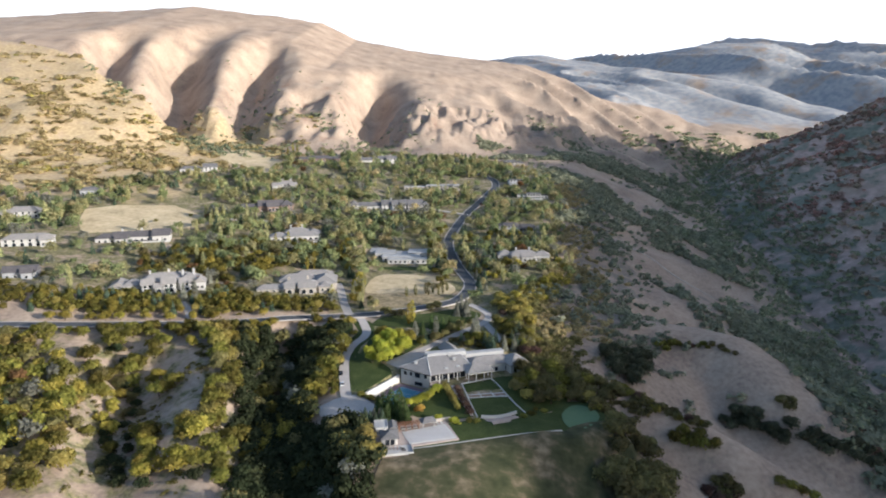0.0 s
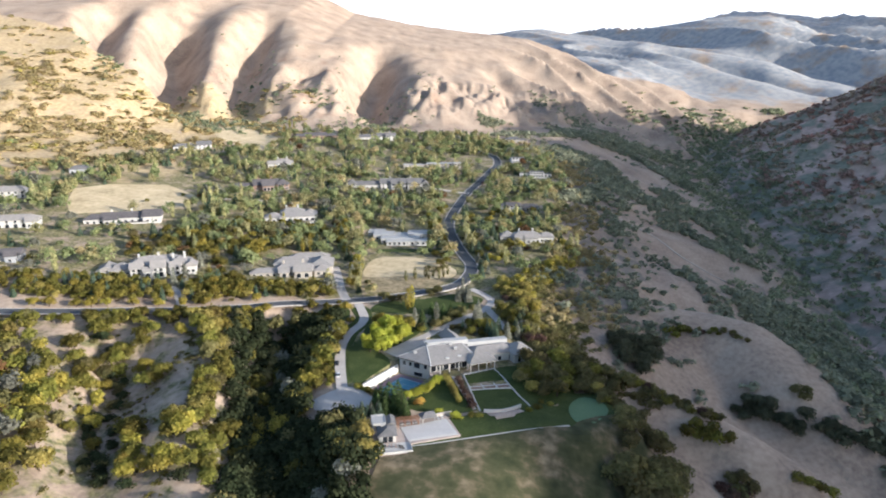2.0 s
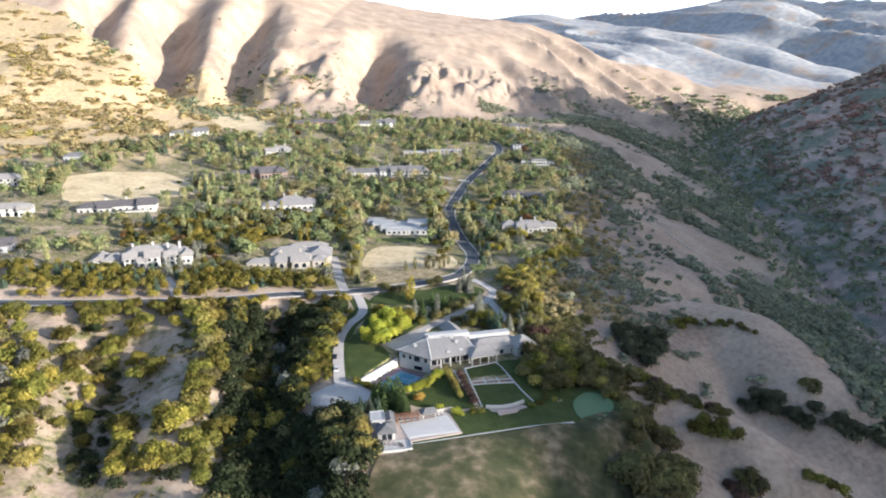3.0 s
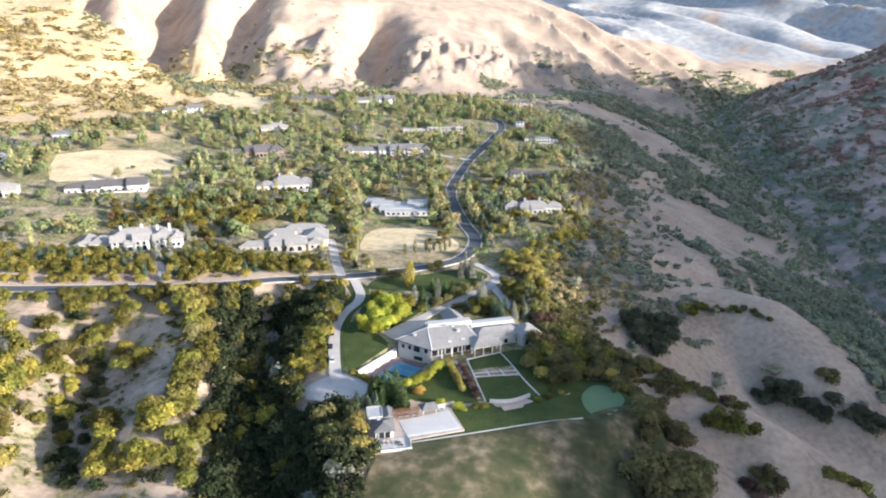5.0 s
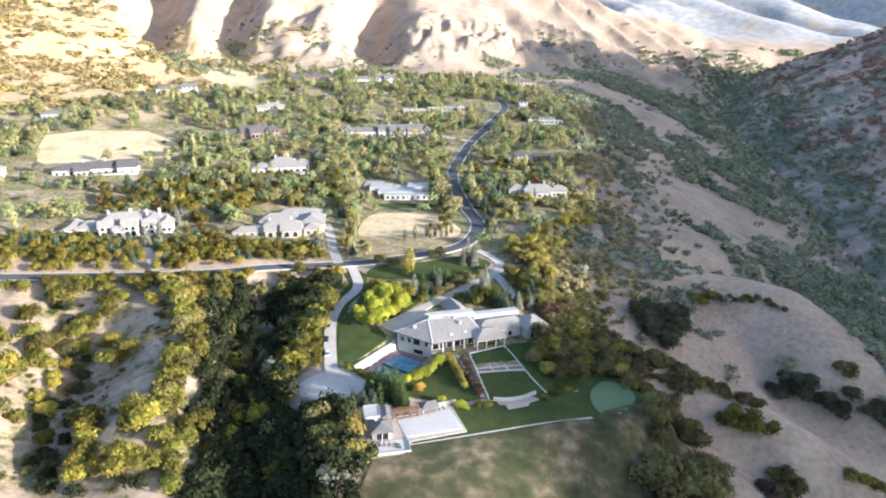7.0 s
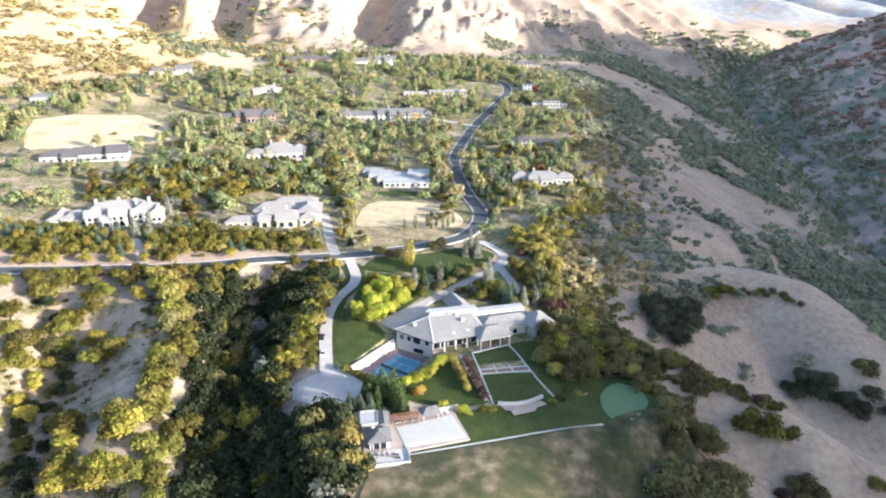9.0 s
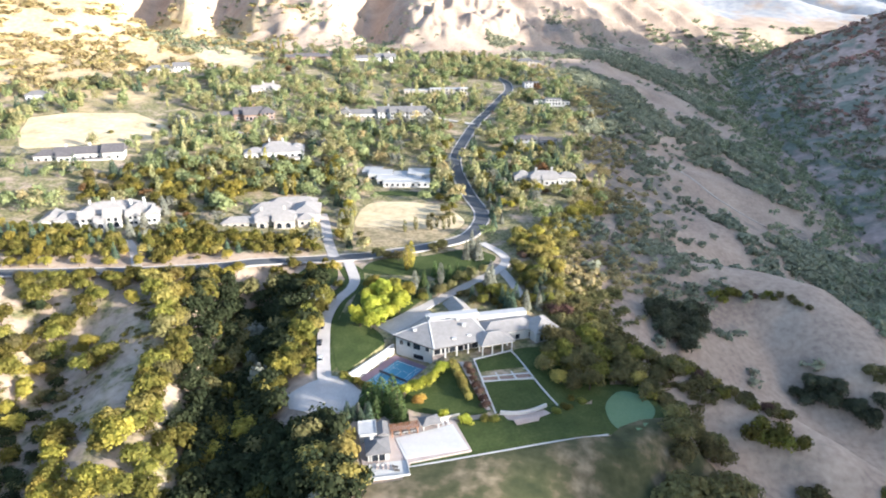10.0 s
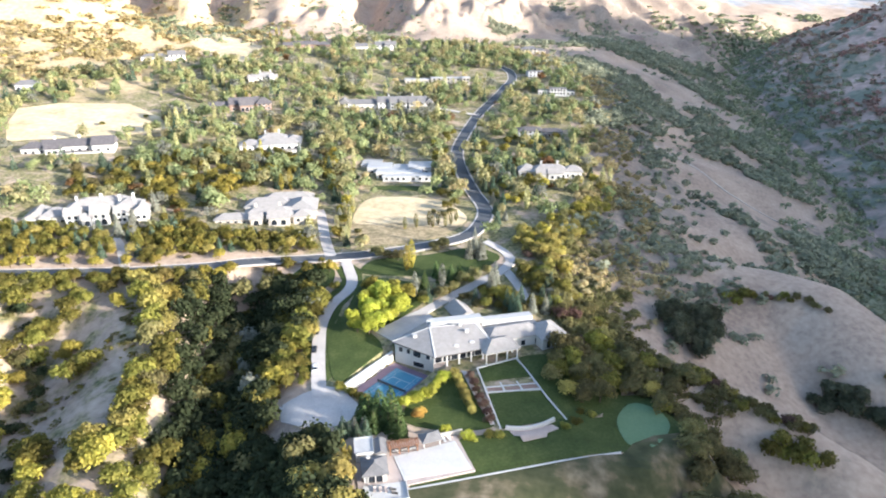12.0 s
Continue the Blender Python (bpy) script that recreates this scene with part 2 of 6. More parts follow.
def smin(a, b, k):
    return -smax(-a, -b, k)


def bench_z(x, y):
    """The gently rising shelf on which the houses stand."""
    z = 0.080 * np.clip(y - 285, 0, 700) + 0.03 * np.clip(y - 620, 0, 300)
    z = z + 0.075 * np.clip(-x - 60, 0, 500) * smooth(150, 420, y)
    # wooded gully below the road, on the near side
    axis_x = np.interp(y, [150, 180, 209, 229, 257, 283, 308, 335, 362], [-30, -42, -56, -66, -76, -83, -86, -88, -92])
    g = np.exp(-((x - axis_x) / 17) ** 2) * smooth(385, 340, y)
    z = z - np.interp(y, [180, 240, 285], [23, 23, 18]) * g - 0.16 * np.clip(225 - y, 0, 300)
    ravine_x = np.interp(y, [216, 250, 278, 305, 328, 352], [-128, -146, -152, -161, -175, -198])
    z = z - 15 * np.exp(-((x - ravine_x) / np.where(x > ravine_x, 27, 14)) ** 2) * smooth(350, 312, y)
    z = z + 3.0 * np.exp(-((x + 125) / 26) ** 2) * smooth(380, 300, y)
    z = z + 2.6 * fbm(x, y, 30, 3) * smooth(-104, -118, x) * smooth(346, 320, y)
    return z + 1.2 * fbm(x, y, 60, 3) * smooth(-20, -70, x)


CREST_X = [-3500, -1900, -1230, -700, -350, -250, -76, 113, 245, 355, 500, 600, 700, 820]
CREST_Y = [1500, 1600, 1800, 1900, 1950, 1950, 1950, 1930, 1900, 1850, 1790, 1740, 1690, 1640]
CREST_Z = [300, 330, 385, 432, 395, 347, 316, 290, 272, 229, 165, 110, 10, -60]


# gullies of the bare hill: width of the west bank, width of the shaded east bank, depth, line from top to foot
GULLIES = [
    (30, 58, 62, [(-700, 1490), (-674, 1348), (-612, 1170), (-540, 1060), (-481, 1005)]),
    (40, 74, 100, [(-520, 1690), (-556, 1449), (-545, 1363), (-495, 1209), (-468, 1080), (-428, 1003), (-380, 928), (-342, 870)]),
    (34, 64, 76, [(-395, 1600), (-394, 1448), (-382, 1302), (-358, 1141), (-336, 1048), (-316, 1005), (-294, 950)]),
    (32, 56, 70, [(-126, 1560), (-144, 1390), (-140, 1161), (-126, 1109), (-108, 1060)]),
    (24, 36, 26, [(-246, 1250), (-247, 1174), (-222, 1087)]),
    (34, 40, 18, [(110, 1512), (143, 1368), (188, 1216)]),
]


def from_line(x, y, line):
    """Distance from a line of the plan, and how far along it (0 to 1) the nearest point lies."""
    best, where = np.full(np.shape(x), 1e9), np.zeros(np.shape(x))
    for i, ((x0, y0), (x1, y1)) in enumerate(zip(line, line[1:])):
        dx, dy = x1 - x0, y1 - y0
        t = np.clip(((x - x0) * dx + (y - y0) * dy) / (dx * dx + dy * dy), 0, 1)
        d = np.hypot(x - x0 - t * dx, y - y0 - t * dy)
        where = np.where(d < best, (i + t) / (len(line) - 1), where)
        best = np.minimum(best, d)
    return best, where


# crest of the brushy spur at the hill's west end: x, y, z
SPUR = np.array([(-1500, 1040, 250), (-900, 1110, 262), (-720, 1125, 257), (-651, 1100, 245), (-586, 1075, 226), (-536, 1025, 202), (-485, 1000, 176), (-443, 975, 156), (-403, 950, 121), (-372, 925, 99), (-351, 900, 83), (-322, 885, 62), (-270, 860, 10)])


def spur_z(x, y):
    """The spur falls gently to the south and steeply into the gully behind it."""
    dy = y - np.interp(x, SPUR[:, 0], SPUR[:, 1]) + 10 * fbm(x, y, 80, 2)
    crest = np.interp(x, SPUR[:, 0], SPUR[:, 2])
    return crest + np.where(dy < 0, 0.36 * dy - 0.00022 * dy * dy, -0.85 * dy) + 7 * fbm(x, y, 110, 4) * smooth(10, -60, dy) - 2


def east_spurs(x, y):
    """1 on the crests of the hill's eastern spurs, -1 in the gullies between them."""
    u = 0.80 * x + 0.60 * y + 34 * fbm(x, y, 150, 3)
    return 1 - 2 * np.abs(np.sin(u / 118 * math.pi + 1.1)) ** 0.7


def hill_z(x, y):
    """The bare hill north of the houses, with its ribs and gullies."""
    cy, cz = np.interp(x, CREST_X, CREST_Y), np.interp(x, CREST_X, CREST_Z)
    foot = np.interp(x, [-1500, -700, -450, -250, 0, 250, 500, 750], [600, 700, 760, 930, 1020, 1180, 1420, 1600])
    base = np.interp(x, [-1500, -450, -250, 0, 250, 500, 750], [90, 72, 78, 66, 40, 0, 0])
    t = np.clip((y - foot) / (cy - foot), -0.6, 1)
    up = np.where(t > 0, 1.28 * t - 0.28 * t * t, 0.6 * t)
    z = base + (cz - base) * up
    z = z - np.clip(y - cy, 0, 2500) * 0.28
    # gullies run down the face
    for west_w, east_w, deep, line in GULLIES:
        wx = x + 12 * fbm(x, y, 150, 2) + 4 * fbm(x, y, 40, 2)
        d, along_it = from_line(wx, y, line)
        axis = np.interp(y, [q[1] for q in line[::-1]], [q[0] for q in line[::-1]])
        wide = np.where(wx > axis, east_w, west_w) * (0.75 + 0.35 * along_it)
        z = z - deep * np.exp(-(d / wide) ** 2) * smooth(0.0, 0.3, along_it) * (1 - 0.7 * smooth(0.66, 1.0, along_it))
    face = smooth(-0.1, 0.2, t) * (1 - 0.75 * smooth(0.35, 0.8, t))
    z = z + 13 * fbm(x, y, 170, 4) * face
    # broken rock above the foot
    crag = smooth(0.06, 0.12, t) * smooth(0.36, 0.24, t) * smooth(-480, -380, x) * smooth(420, 200, x)
    z = z + crag * (17 * np.abs(fbm(x * 1.6, y * 0.6, 48, 4)) + 6 * smooth(0.0, 0.25, fbm(x, y, 70, 4)))
    # rills down the face
    z = z - 9 * np.abs(fbm(x * 1.5, y * 0.55, 85, 3)) * smooth(0.02, 0.1, t) * (1 - 0.6 * smooth(0.3, 0.7, t))
    # smaller spurs on the east end, running down to the canyon
    z = z + 21 * east_spurs(x, y) * smooth(90, 330, x) * smooth(0.0, 0.14, t) * smooth(1.0, 0.5, t)
    z = z + 5 * (0.5 - np.abs(fbm(0.8 * x + 0.6 * y, 0.25 * (0.8 * y - 0.6 * x), 38, 3))) * smooth(60, 240, x) * smooth(0.0, 0.1, t) * smooth(0.9, 0.4, t)
    return smax(z, spur_z(x, y), 6)


AXIS_Y = [-1500, 0, 250, 400, 600, 800, 1000, 1250, 1500, 1750, 2300, 3200]
AXIS_X = [150, 260, 310, 345, 395, 425, 462, 530, 610, 800, 1200, 1900]
AXIS_Z = [-220, -140, -108, -94, -80, -55, -36, -14, 0, 22, 65, 150]


def rib_phase(x, y):
    return (y - 0.30 * (x - 140) - 380) / 104 * 2 * math.pi


RIBS = [
    (30, [(98, 414), (135, 409), (165, 402), (183, 388), (193, 366), (201, 345), (212, 324), (228, 298)], [5, -2, -5, -6, -11, -18, -29, -50]),
    (20, [(66, 312), (88, 304), (105, 296), (122, 287), (140, 272), (152, 262), (163, 249), (178, 232)], [3, -3, -8, -12, -18, -25, -38, -62]),
    (32, [(112, 556), (160, 570), (230, 585), (300, 602)], [18, -6, -32, -62]),
    (34, [(135, 690), (170, 710), (262, 806), (335, 850)], [28, 16, 0, -28]),
    (26, [(110, 470), (160, 478), (220, 490), (280, 500)], [10, -8, -34, -62]),
]

BACK_SPURS = [
    ([(560, 2130), (679, 2060), (790, 1990), (870, 1930), (925, 1880)], [204, 155, 103, 66, 34], 0.42),
    ([(1020, 2360), (1060, 2290), (1106, 2245), (1163, 2180)], [150, 142, 122, 66], 0.5),
    ([(700, 2500), (860, 2430), (1000, 2330), (1090, 2230)], [235, 205, 160, 100], 0.42),
]

PADS = [(-9, 251, 16, 12, 0.30, -0.4, 8), (16, 317, 30, 10, 0.33, 0.8, 8), (26, 260, 29, 10, 0.27, -0.6, 20), (64, 274, 9, 9, 0.3, -3.0, 18), (-21.4, 298.1, 16.4, 9.8, 0.986, -3.3, 1.2)]


def ground_z(x, y):
    """Height of the land at x, y (arrays)."""
    x, y = np.asarray(x, float), np.asarray(y, float)
    ax, az = np.interp(y, AXIS_Y, AXIS_X), np.interp(y, AXIS_Y, AXIS_Z)
    land = smax(bench_z(x, y), hill_z(x, y), 22)
    d = ax - x
    # west side of the canyon: ribs and gullies running down from the shelf
    ph = rib_phase(x, y)
    rib = np.cos(ph + 0.5 * fbm(x, y, 130, 2)) * smooth(40, 130, d) * smooth(330, 180, d) * smooth(1100, 700, y)
    side = az + 0.385 * np.clip(d, 0, None) - 4 * np.exp(-(d / 40) ** 2) + 3 * rib + 4.5 * fbm(x, y, 90, 4)
    side = side + 17 * east_spurs(x, y) * smooth(1080, 1300, y) * smooth(2050, 1850, y) * smooth(5, 80, d)
    for wide, line, levels in RIBS:
        away, along_it = from_line(x + 7 * fbm(x, y, 60, 2), y, line)
        top_z = np.interp(along_it, np.linspace(0, 1, len(levels)), levels)
        side = smax(side, top_z - 13 * (away / wide) ** 2, 7)
    west = smin(land, side, 12)
    # east side: the long shaded mountain
    e = np.clip(-d, 0, None)
    rise = 0.42 * e + 0.00016 * e * e
    top = np.interp(y, [-1500, -400, -190, -90, -10, 70, 300, 620, 790, 900, 1000, 1150, 1280, 1370, 1450, 1700, 2200], [249, 249, 250, 236, 234, 250, 263, 340, 400, 290, 195, 150, 160, 188, 138, 40, 60])
    ph2 = (y + 0.35 * x) / 170 * 2 * math.pi
    east = az + smin(rise, top - az + 0.03 * e, 60) + (10 * np.cos(ph2 + 1.2 * fbm(x, y, 260, 2)) + 14 * fbm(x, y, 200, 4)) * smooth(15, 140, e)
    z = np.where(d > 0, west, np.maximum(east, az))
    # far ranges
    r = smooth(1900, 3900, y)
    fx = [-4000, -1000, 485, 1050, 1380, 1674, 1900, 2174, 2336, 2594, 3200, 4500]
    fz = [380, 380, 438, 454, 502, 544, 565, 510, 544, 547, 520, 480]
    crest = np.interp(x * 3900 / np.clip(y, 1000, None), fx, fz)
    far = 50 + (crest - 50) * np.clip((y - 1900) / 2000, 0, 1) ** 0.9 - np.clip(y - 3900, 0, 900) * 0.3
    fu, fv = 0.80 * x + 0.60 * y, 0.80 * y - 0.60 * x
    far = far + (150 * (0.32 - np.abs(fbm(fu + 60 * fbm(x, y, 400, 2), 0.26 * fv, 330, 3))) + 9 * (0.4 - np.abs(fbm(fu, 0.35 * fv, 140, 2)))) * smooth(1900, 2400, y) * smooth(4000, 3700, y)
    far = np.where(y > 1900, far, -300)
    z = np.where(y > 1750, smax(z - smooth(2300, 2900, y) * 500, far, 60), z)
    # two low spurs behind the bare hill, at the head of the canyon
    for line, levels, fall in BACK_SPURS:
        away, along_it = from_line(x + 10 * fbm(x, y, 90, 2), y, line)
        crest_z = np.interp(along_it, np.linspace(0, 1, len(levels)), levels) + 5 * fbm(x, y, 70, 3)
        z = np.where(y > 1500, smax(z, crest_z - fall * away - 9 * np.abs(fbm(x, y, 70, 3)), 10), z)
    # an unseen high range, added to the east to keep the far slopes in shade
    unseen_range = np.exp(-((x - 2950) / 260) ** 2) * smooth(1300, 1700, y) * smooth(3700, 3300, y)
    z = np.where(x > 2200, np.maximum(z, (560 + 60 * fbm(x, y, 300, 3)) * unseen_range), z)
    # levelled ground for the sunken court and the pool terrace
    for cx, cy, half_l, half_w, turn, level, soft in PADS:
        u, v = (x - cx) * math.cos(turn) + (y - cy) * math.sin(turn), -(x - cx) * math.sin(turn) + (y - cy) * math.cos(turn)
        m = smooth(soft, 0, np.abs(u) - half_l) * smooth(soft, 0, np.abs(v) - half_w)
        z = z * (1 - m) + level * m
    return z


def height(x, y):
    return float(ground_z(x, y))

# ---- ground ----
from mathutils.geometry import delaunay_2d_cdt


def spread(stops):
    """Grid lines whose spacing changes along the way: (from, to, step)."""
    out = [np.linspace(a, b, max(2, round((b - a) / step) + 1))[:-1] for a, b, step in stops]
    return np.append(np.concatenate(out), stops[-1][1])


def make_mesh(name, verts, faces, mat=None, soft=False):
    me = bpy.data.meshes.new(name)
    me.from_pydata(np.asarray(verts, float).tolist(), [], np.asarray(faces).tolist() if isinstance(faces, np.ndarray) else faces)
    if mat:
        me.materials.append(mat)
    if soft:
        me.polygons.foreach_set("use_smooth", [True] * len(me.polygons))
    me.update()
    return me


def part(name, me, parent, label="", m=None):
    """Links a mesh as one object under a thing or part."""
    ob = new(name, me)
    ob.parent = parent
    if m is not None:
        ob.matrix_basis = m
    return tagged(ob, label)


GX = spread([(-3600, -1200, 60), (-1200, -420, 10), (-420, -180, 5), (-180, 260, 3), (260, 640, 6), (640, 1400, 16), (1400, 3400, 40)])
GY = spread([(-1500, 120, 40), (120, 420, 3), (420, 760, 5), (760, 1300, 8), (1300, 2000, 12), (2000, 4000, 28), (4000, 4300, 100)])
mx, my = np.meshgrid(GX, GY)
mz = ground_z(mx, my)
nx, ny = len(GX), len(GY)
k = np.arange(nx * ny).reshape(ny, nx)
quads = np.stack([k[:-1, :-1], k[:-1, 1:], k[1:, 1:], k[1:, :-1]], -1).reshape(-1, 4)
ground_me = make_mesh("ground", np.stack([mx, my, mz], -1).reshape(-1, 3), quads, M["ground"], True)


def in_bench(x, y):
    """1 on the settled shelf, 0 on the slopes."""
    edge = np.interp(y, [150, 260, 330, 420, 520, 620, 720, 850, 960], [40, 62, 60, 62, 105, 110, 135, 130, 60])
    foot = np.interp(x, [-700, -450, -330, -200, 0, 150], [560, 600, 730, 925, 1010, 975])
    return smooth(15, -15, x - edge) * smooth(30, -30, y - foot) * smooth(370, 400, y)


def canyon(x, y):
    d = np.interp(y, AXIS_Y, AXIS_X) - x
    return d


# the second term also darkens the near west soil as painted tree shade
cover = 0.60 * in_bench(mx, my) + 0.50 * smooth(-55, -75, mx) * smooth(390, 340, my)
cover = np.maximum(cover, 0.60 * smooth(-60, -48, mx) * smooth(62, 48, mx) * smooth(262, 270, my) * smooth(400, 380, my))
dd = canyon(mx, my)
scrub = np.where(dd < 0, 0.30, 0.40 * smooth(0.0, 1.0, (300 - dd) / 120) * smooth(1500, 1100, my))
scrub = np.where((np.abs(dd + 10) < 60) & (my < 1500), 0.62, scrub)
cover = np.maximum(cover, 0.34 * smooth(-230, -330, mx) * smooth(1150, 900, my) * smooth(520, 620, my))
edge_x = np.interp(my, [150, 260, 330, 420, 520, 620, 720, 850, 960], [40, 62, 60, 62, 105, 110, 135, 130, 60])
scrub = np.maximum(scrub, 0.56 * smooth(-20, 5, mx - edge_x) * smooth(120, 50, mx - edge_x) * smooth(330, 400, my) * smooth(1000, 850, my))
hill_low = smooth(900, 1020, my) * smooth(1500, 1250, my) * smooth(-560, -420, mx) * smooth(620, 400, mx)
scrub = np.maximum(scrub, 0.30 * hill_low)
scrub = np.where(my > 1850, 0.0, scrub)
golden = 0.62 * smooth(-235, -300, mx) * smooth(1190, 1080, my) * smooth(560, 700, my)
# haze tint painted on the land beyond the bare hill
far_haze = 0.56 * smooth(1880, 2120, my)
canyon_wall = np.where(dd < 20, 0.60, 0.0) * smooth(2000, 1800, my)
for key, values in (("cover", cover), ("scrub", scrub), ("rock", 0.42 * hill_low), ("golden", golden), ("far_haze", far_haze), ("wall", canyon_wall)):
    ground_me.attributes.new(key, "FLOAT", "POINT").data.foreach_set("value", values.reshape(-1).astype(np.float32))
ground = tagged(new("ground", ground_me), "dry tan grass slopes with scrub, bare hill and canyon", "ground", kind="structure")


def inside(poly, x, y):
    hit = False
    for (x0, y0), (x1, y1) in zip(poly, poly[1:] + poly[:1]):
        if (y0 > y) != (y1 > y) and x < (x1 - x0) * (y - y0) / (y1 - y0) + x0:
            hit = not hit
    return hit


def rounded(pts, closed=True, step=2.0):
    """A smooth curve through the points of the plan."""
    p = [Vector(q) for q in pts]
    n, out = len(p), []
    for i in range(n if closed else n - 1):
        a, b, c, d = (p[(i + j) % n] if closed else p[min(max(i + j, 0), n - 1)] for j in (-1, 0, 1, 2))
        steps = max(1, int((c - b).length / step))
        for s in range(steps):
            t = s / steps
            out.append(0.5 * (2 * b + (c - a) * t + (2 * a - 5 * b + 4 * c - d) * t * t + (3 * b - a - 3 * c + d) * t ** 3))
    if not closed:
        out.append(p[-1])
    return [(v.x, v.y) for v in out]


def straight(pts, step=2.0):
    out = []
    for a, b in zip(pts, pts[1:] + pts[:1]):
        n = max(1, int(math.dist(a, b) / step))
        out += [(a[0] + (b[0] - a[0]) * i / n, a[1] + (b[1] - a[1]) * i / n) for i in range(n)]
    return out


CLEAR = []  # outlines that trees keep clear of


def patch(name, outline, mat, lift, label, category="lawn", clear=True, level=None, skirt=0.5):
    """A sheet of turf or paving that lies on the land, with a rim going into it."""
    if clear:
        CLEAR.append(outline)
    xs, ys = [q[0] for q in outline], [q[1] for q in outline]
    pts = [Vector(q) for q in outline]
    n = len(pts)
    for gx in np.arange(min(xs), max(xs), 3.0):
        for gy in np.arange(min(ys), max(ys), 3.0):
            if inside(outline, gx, gy):
                pts.append(Vector((gx, gy)))
    vs, _, fs, *_ = delaunay_2d_cdt(pts, [], [list(range(n))], 1, 1e-4)
    zs = ground_z(np.array([v.x for v in vs]), np.array([v.y for v in vs])) + lift if level is None else np.full(len(vs), level)
    bm = bmesh.new()
    bv = [bm.verts.new((v.x, v.y, z)) for v, z in zip(vs, zs)]
    for f in fs:
        try:
            bm.faces.new([bv[i] for i in f])
        except ValueError:
            pass
    bmesh.ops.recalc_face_normals(bm, faces=bm.faces)
    if sum(f.normal.z for f in bm.faces) < 0:
        bmesh.ops.reverse_faces(bm, faces=bm.faces)
    rim = [e for e in bm.edges if e.is_boundary]
    low = bmesh.ops.extrude_edge_only(bm, edges=rim)["geom"]
    for v in low:
        if isinstance(v, bmesh.types.BMVert):
            v.co.z -= skirt + lift
    me = bpy.data.meshes.new(name)
    bm.to_mesh(me)
    bm.free()
    me.materials.append(mat)
    return tagged(new(name, me), label, category, kind="structure")


def ribbon(center, width, lift, drop=0.6, smooth_z=9):
    """A strip along a line of the plan, as vertices and faces; the line's own heights are evened out."""
    c = np.array(center)
    t = np.gradient(c, axis=0)
    t /= np.linalg.norm(t, axis=1)[:, None]
    nrm = np.stack([-t[:, 1], t[:, 0]], -1)
    z = ground_z(c[:, 0], c[:, 1])
    if smooth_z > 1:
        pad = np.pad(z, smooth_z // 2, mode="edge")
        z = np.maximum(np.convolve(pad, np.ones(smooth_z) / smooth_z, "valid")[: len(z)], z - 0.05)
    l, r = c + nrm * width / 2, c - nrm * width / 2
    # the strip may not sink under the land at its rims
    zl, zr = ground_z(l[:, 0], l[:, 1]), ground_z(r[:, 0], r[:, 1])
    zc = np.maximum(z, np.maximum(zl, zr)) + lift
    v = np.concatenate([np.c_[l, zc - drop], np.c_[l, zc], np.c_[r, zc], np.c_[r, zc - drop]])
    n = len(c)
    f = [[i + n * j, i + 1 + n * j, i + 1 + n * (j + 1), i + n * (j + 1)] for j in range(3) for i in range(n - 1)]
    return v, f, l, r, zc


ROAD_LINES = []


def road(name, pts, width, mat, label, kerb=None, lift=0.12):
    c = rounded(pts, False, 3.0)
    ROAD_LINES.append((np.array(c), width / 2 + 2.0))
    v, f, l, r, zc = ribbon(c, width, lift)
    ob = tagged(new(name, make_mesh(name, v, f, mat)), label, "road" if mat is M["asphalt"] else "trail" if mat is M["path"] else "driveway", kind="structure")
    if kerb:
        for side in (1, -1):
            cc = np.array(c)
            t = np.gradient(cc, axis=0)
            t /= np.linalg.norm(t, axis=1)[:, None]
            mid = cc + np.stack([-t[:, 1], t[:, 0]], -1) * side * (width / 2 + kerb / 2)
            n = len(mid)
            w = np.stack([-t[:, 1], t[:, 0]], -1) * kerb / 2
            kv = np.concatenate([np.c_[mid - w, zc - 0.5], np.c_[mid - w, zc + 0.13], np.c_[mid + w, zc + 0.13], np.c_[mid + w, zc - 0.5]])
            kf = [[i + n * j, i + 1 + n * j, i + 1 + n * (j + 1), i + n * (j + 1)] for j in range(3) for i in range(n - 1)]
            part("kerb", make_mesh("kerb", kv, kf, M["concrete"]), ob, "pale concrete kerb and gutter")
    return ob


road("road", [(-420, 330), (-330, 338), (-253, 347), (-205, 354), (-165, 361), (-128, 369), (-95, 380), (-62, 390), (-42, 394), (-17, 402), (7, 415), (17, 433), (20, 454), (14, 481), (7, 523), (5, 561), (11, 604), (24, 661), (39, 707), (56, 761), (66, 797), (64, 840), (40, 880)], 8.0, M["asphalt"], "winding grey asphalt road between trees", 0.9)
road("driveway", [(-46, 284), (-49, 298), (-52, 315), (-54, 332), (-52, 347), (-47, 358), (-46, 367), (-49, 378), (-53, 390)], 5.2, M["concrete"], "pale curved concrete driveway up to the road")
road("driveway", [(-14, 338), (-2, 351), (14, 367), (24, 377), (29.5, 388), (27, 398), (18, 410)], 5.0, M["concrete"], "pale concrete driveway curving to the big house")
road("driveway", [(26, 379), (31, 363), (33, 350)], 4.5, M["concrete"], "pale concrete side drive between conifers")
road("driveway", [(-60, 392), (-66, 410), (-72, 434), (-76, 447)], 5.5, M["concrete"], "pale concrete driveway lined with young trees")
road("driveway", [(24, 661), (6, 672), (-14, 684), (-60, 696), (-100, 694)], 6.0, M["concrete"], "pale wide driveway behind the long white house")
road("driveway", [(-150, 364), (-156, 376), (-163, 388), (-172, 398)], 4.5, M["concrete"], "pale paved drive to the white manor")
road("driveway", [(-205, 603), (-178, 604), (-150, 606), (-130, 600)], 5.0, M["concrete"], "pale drive in front of the brown house")
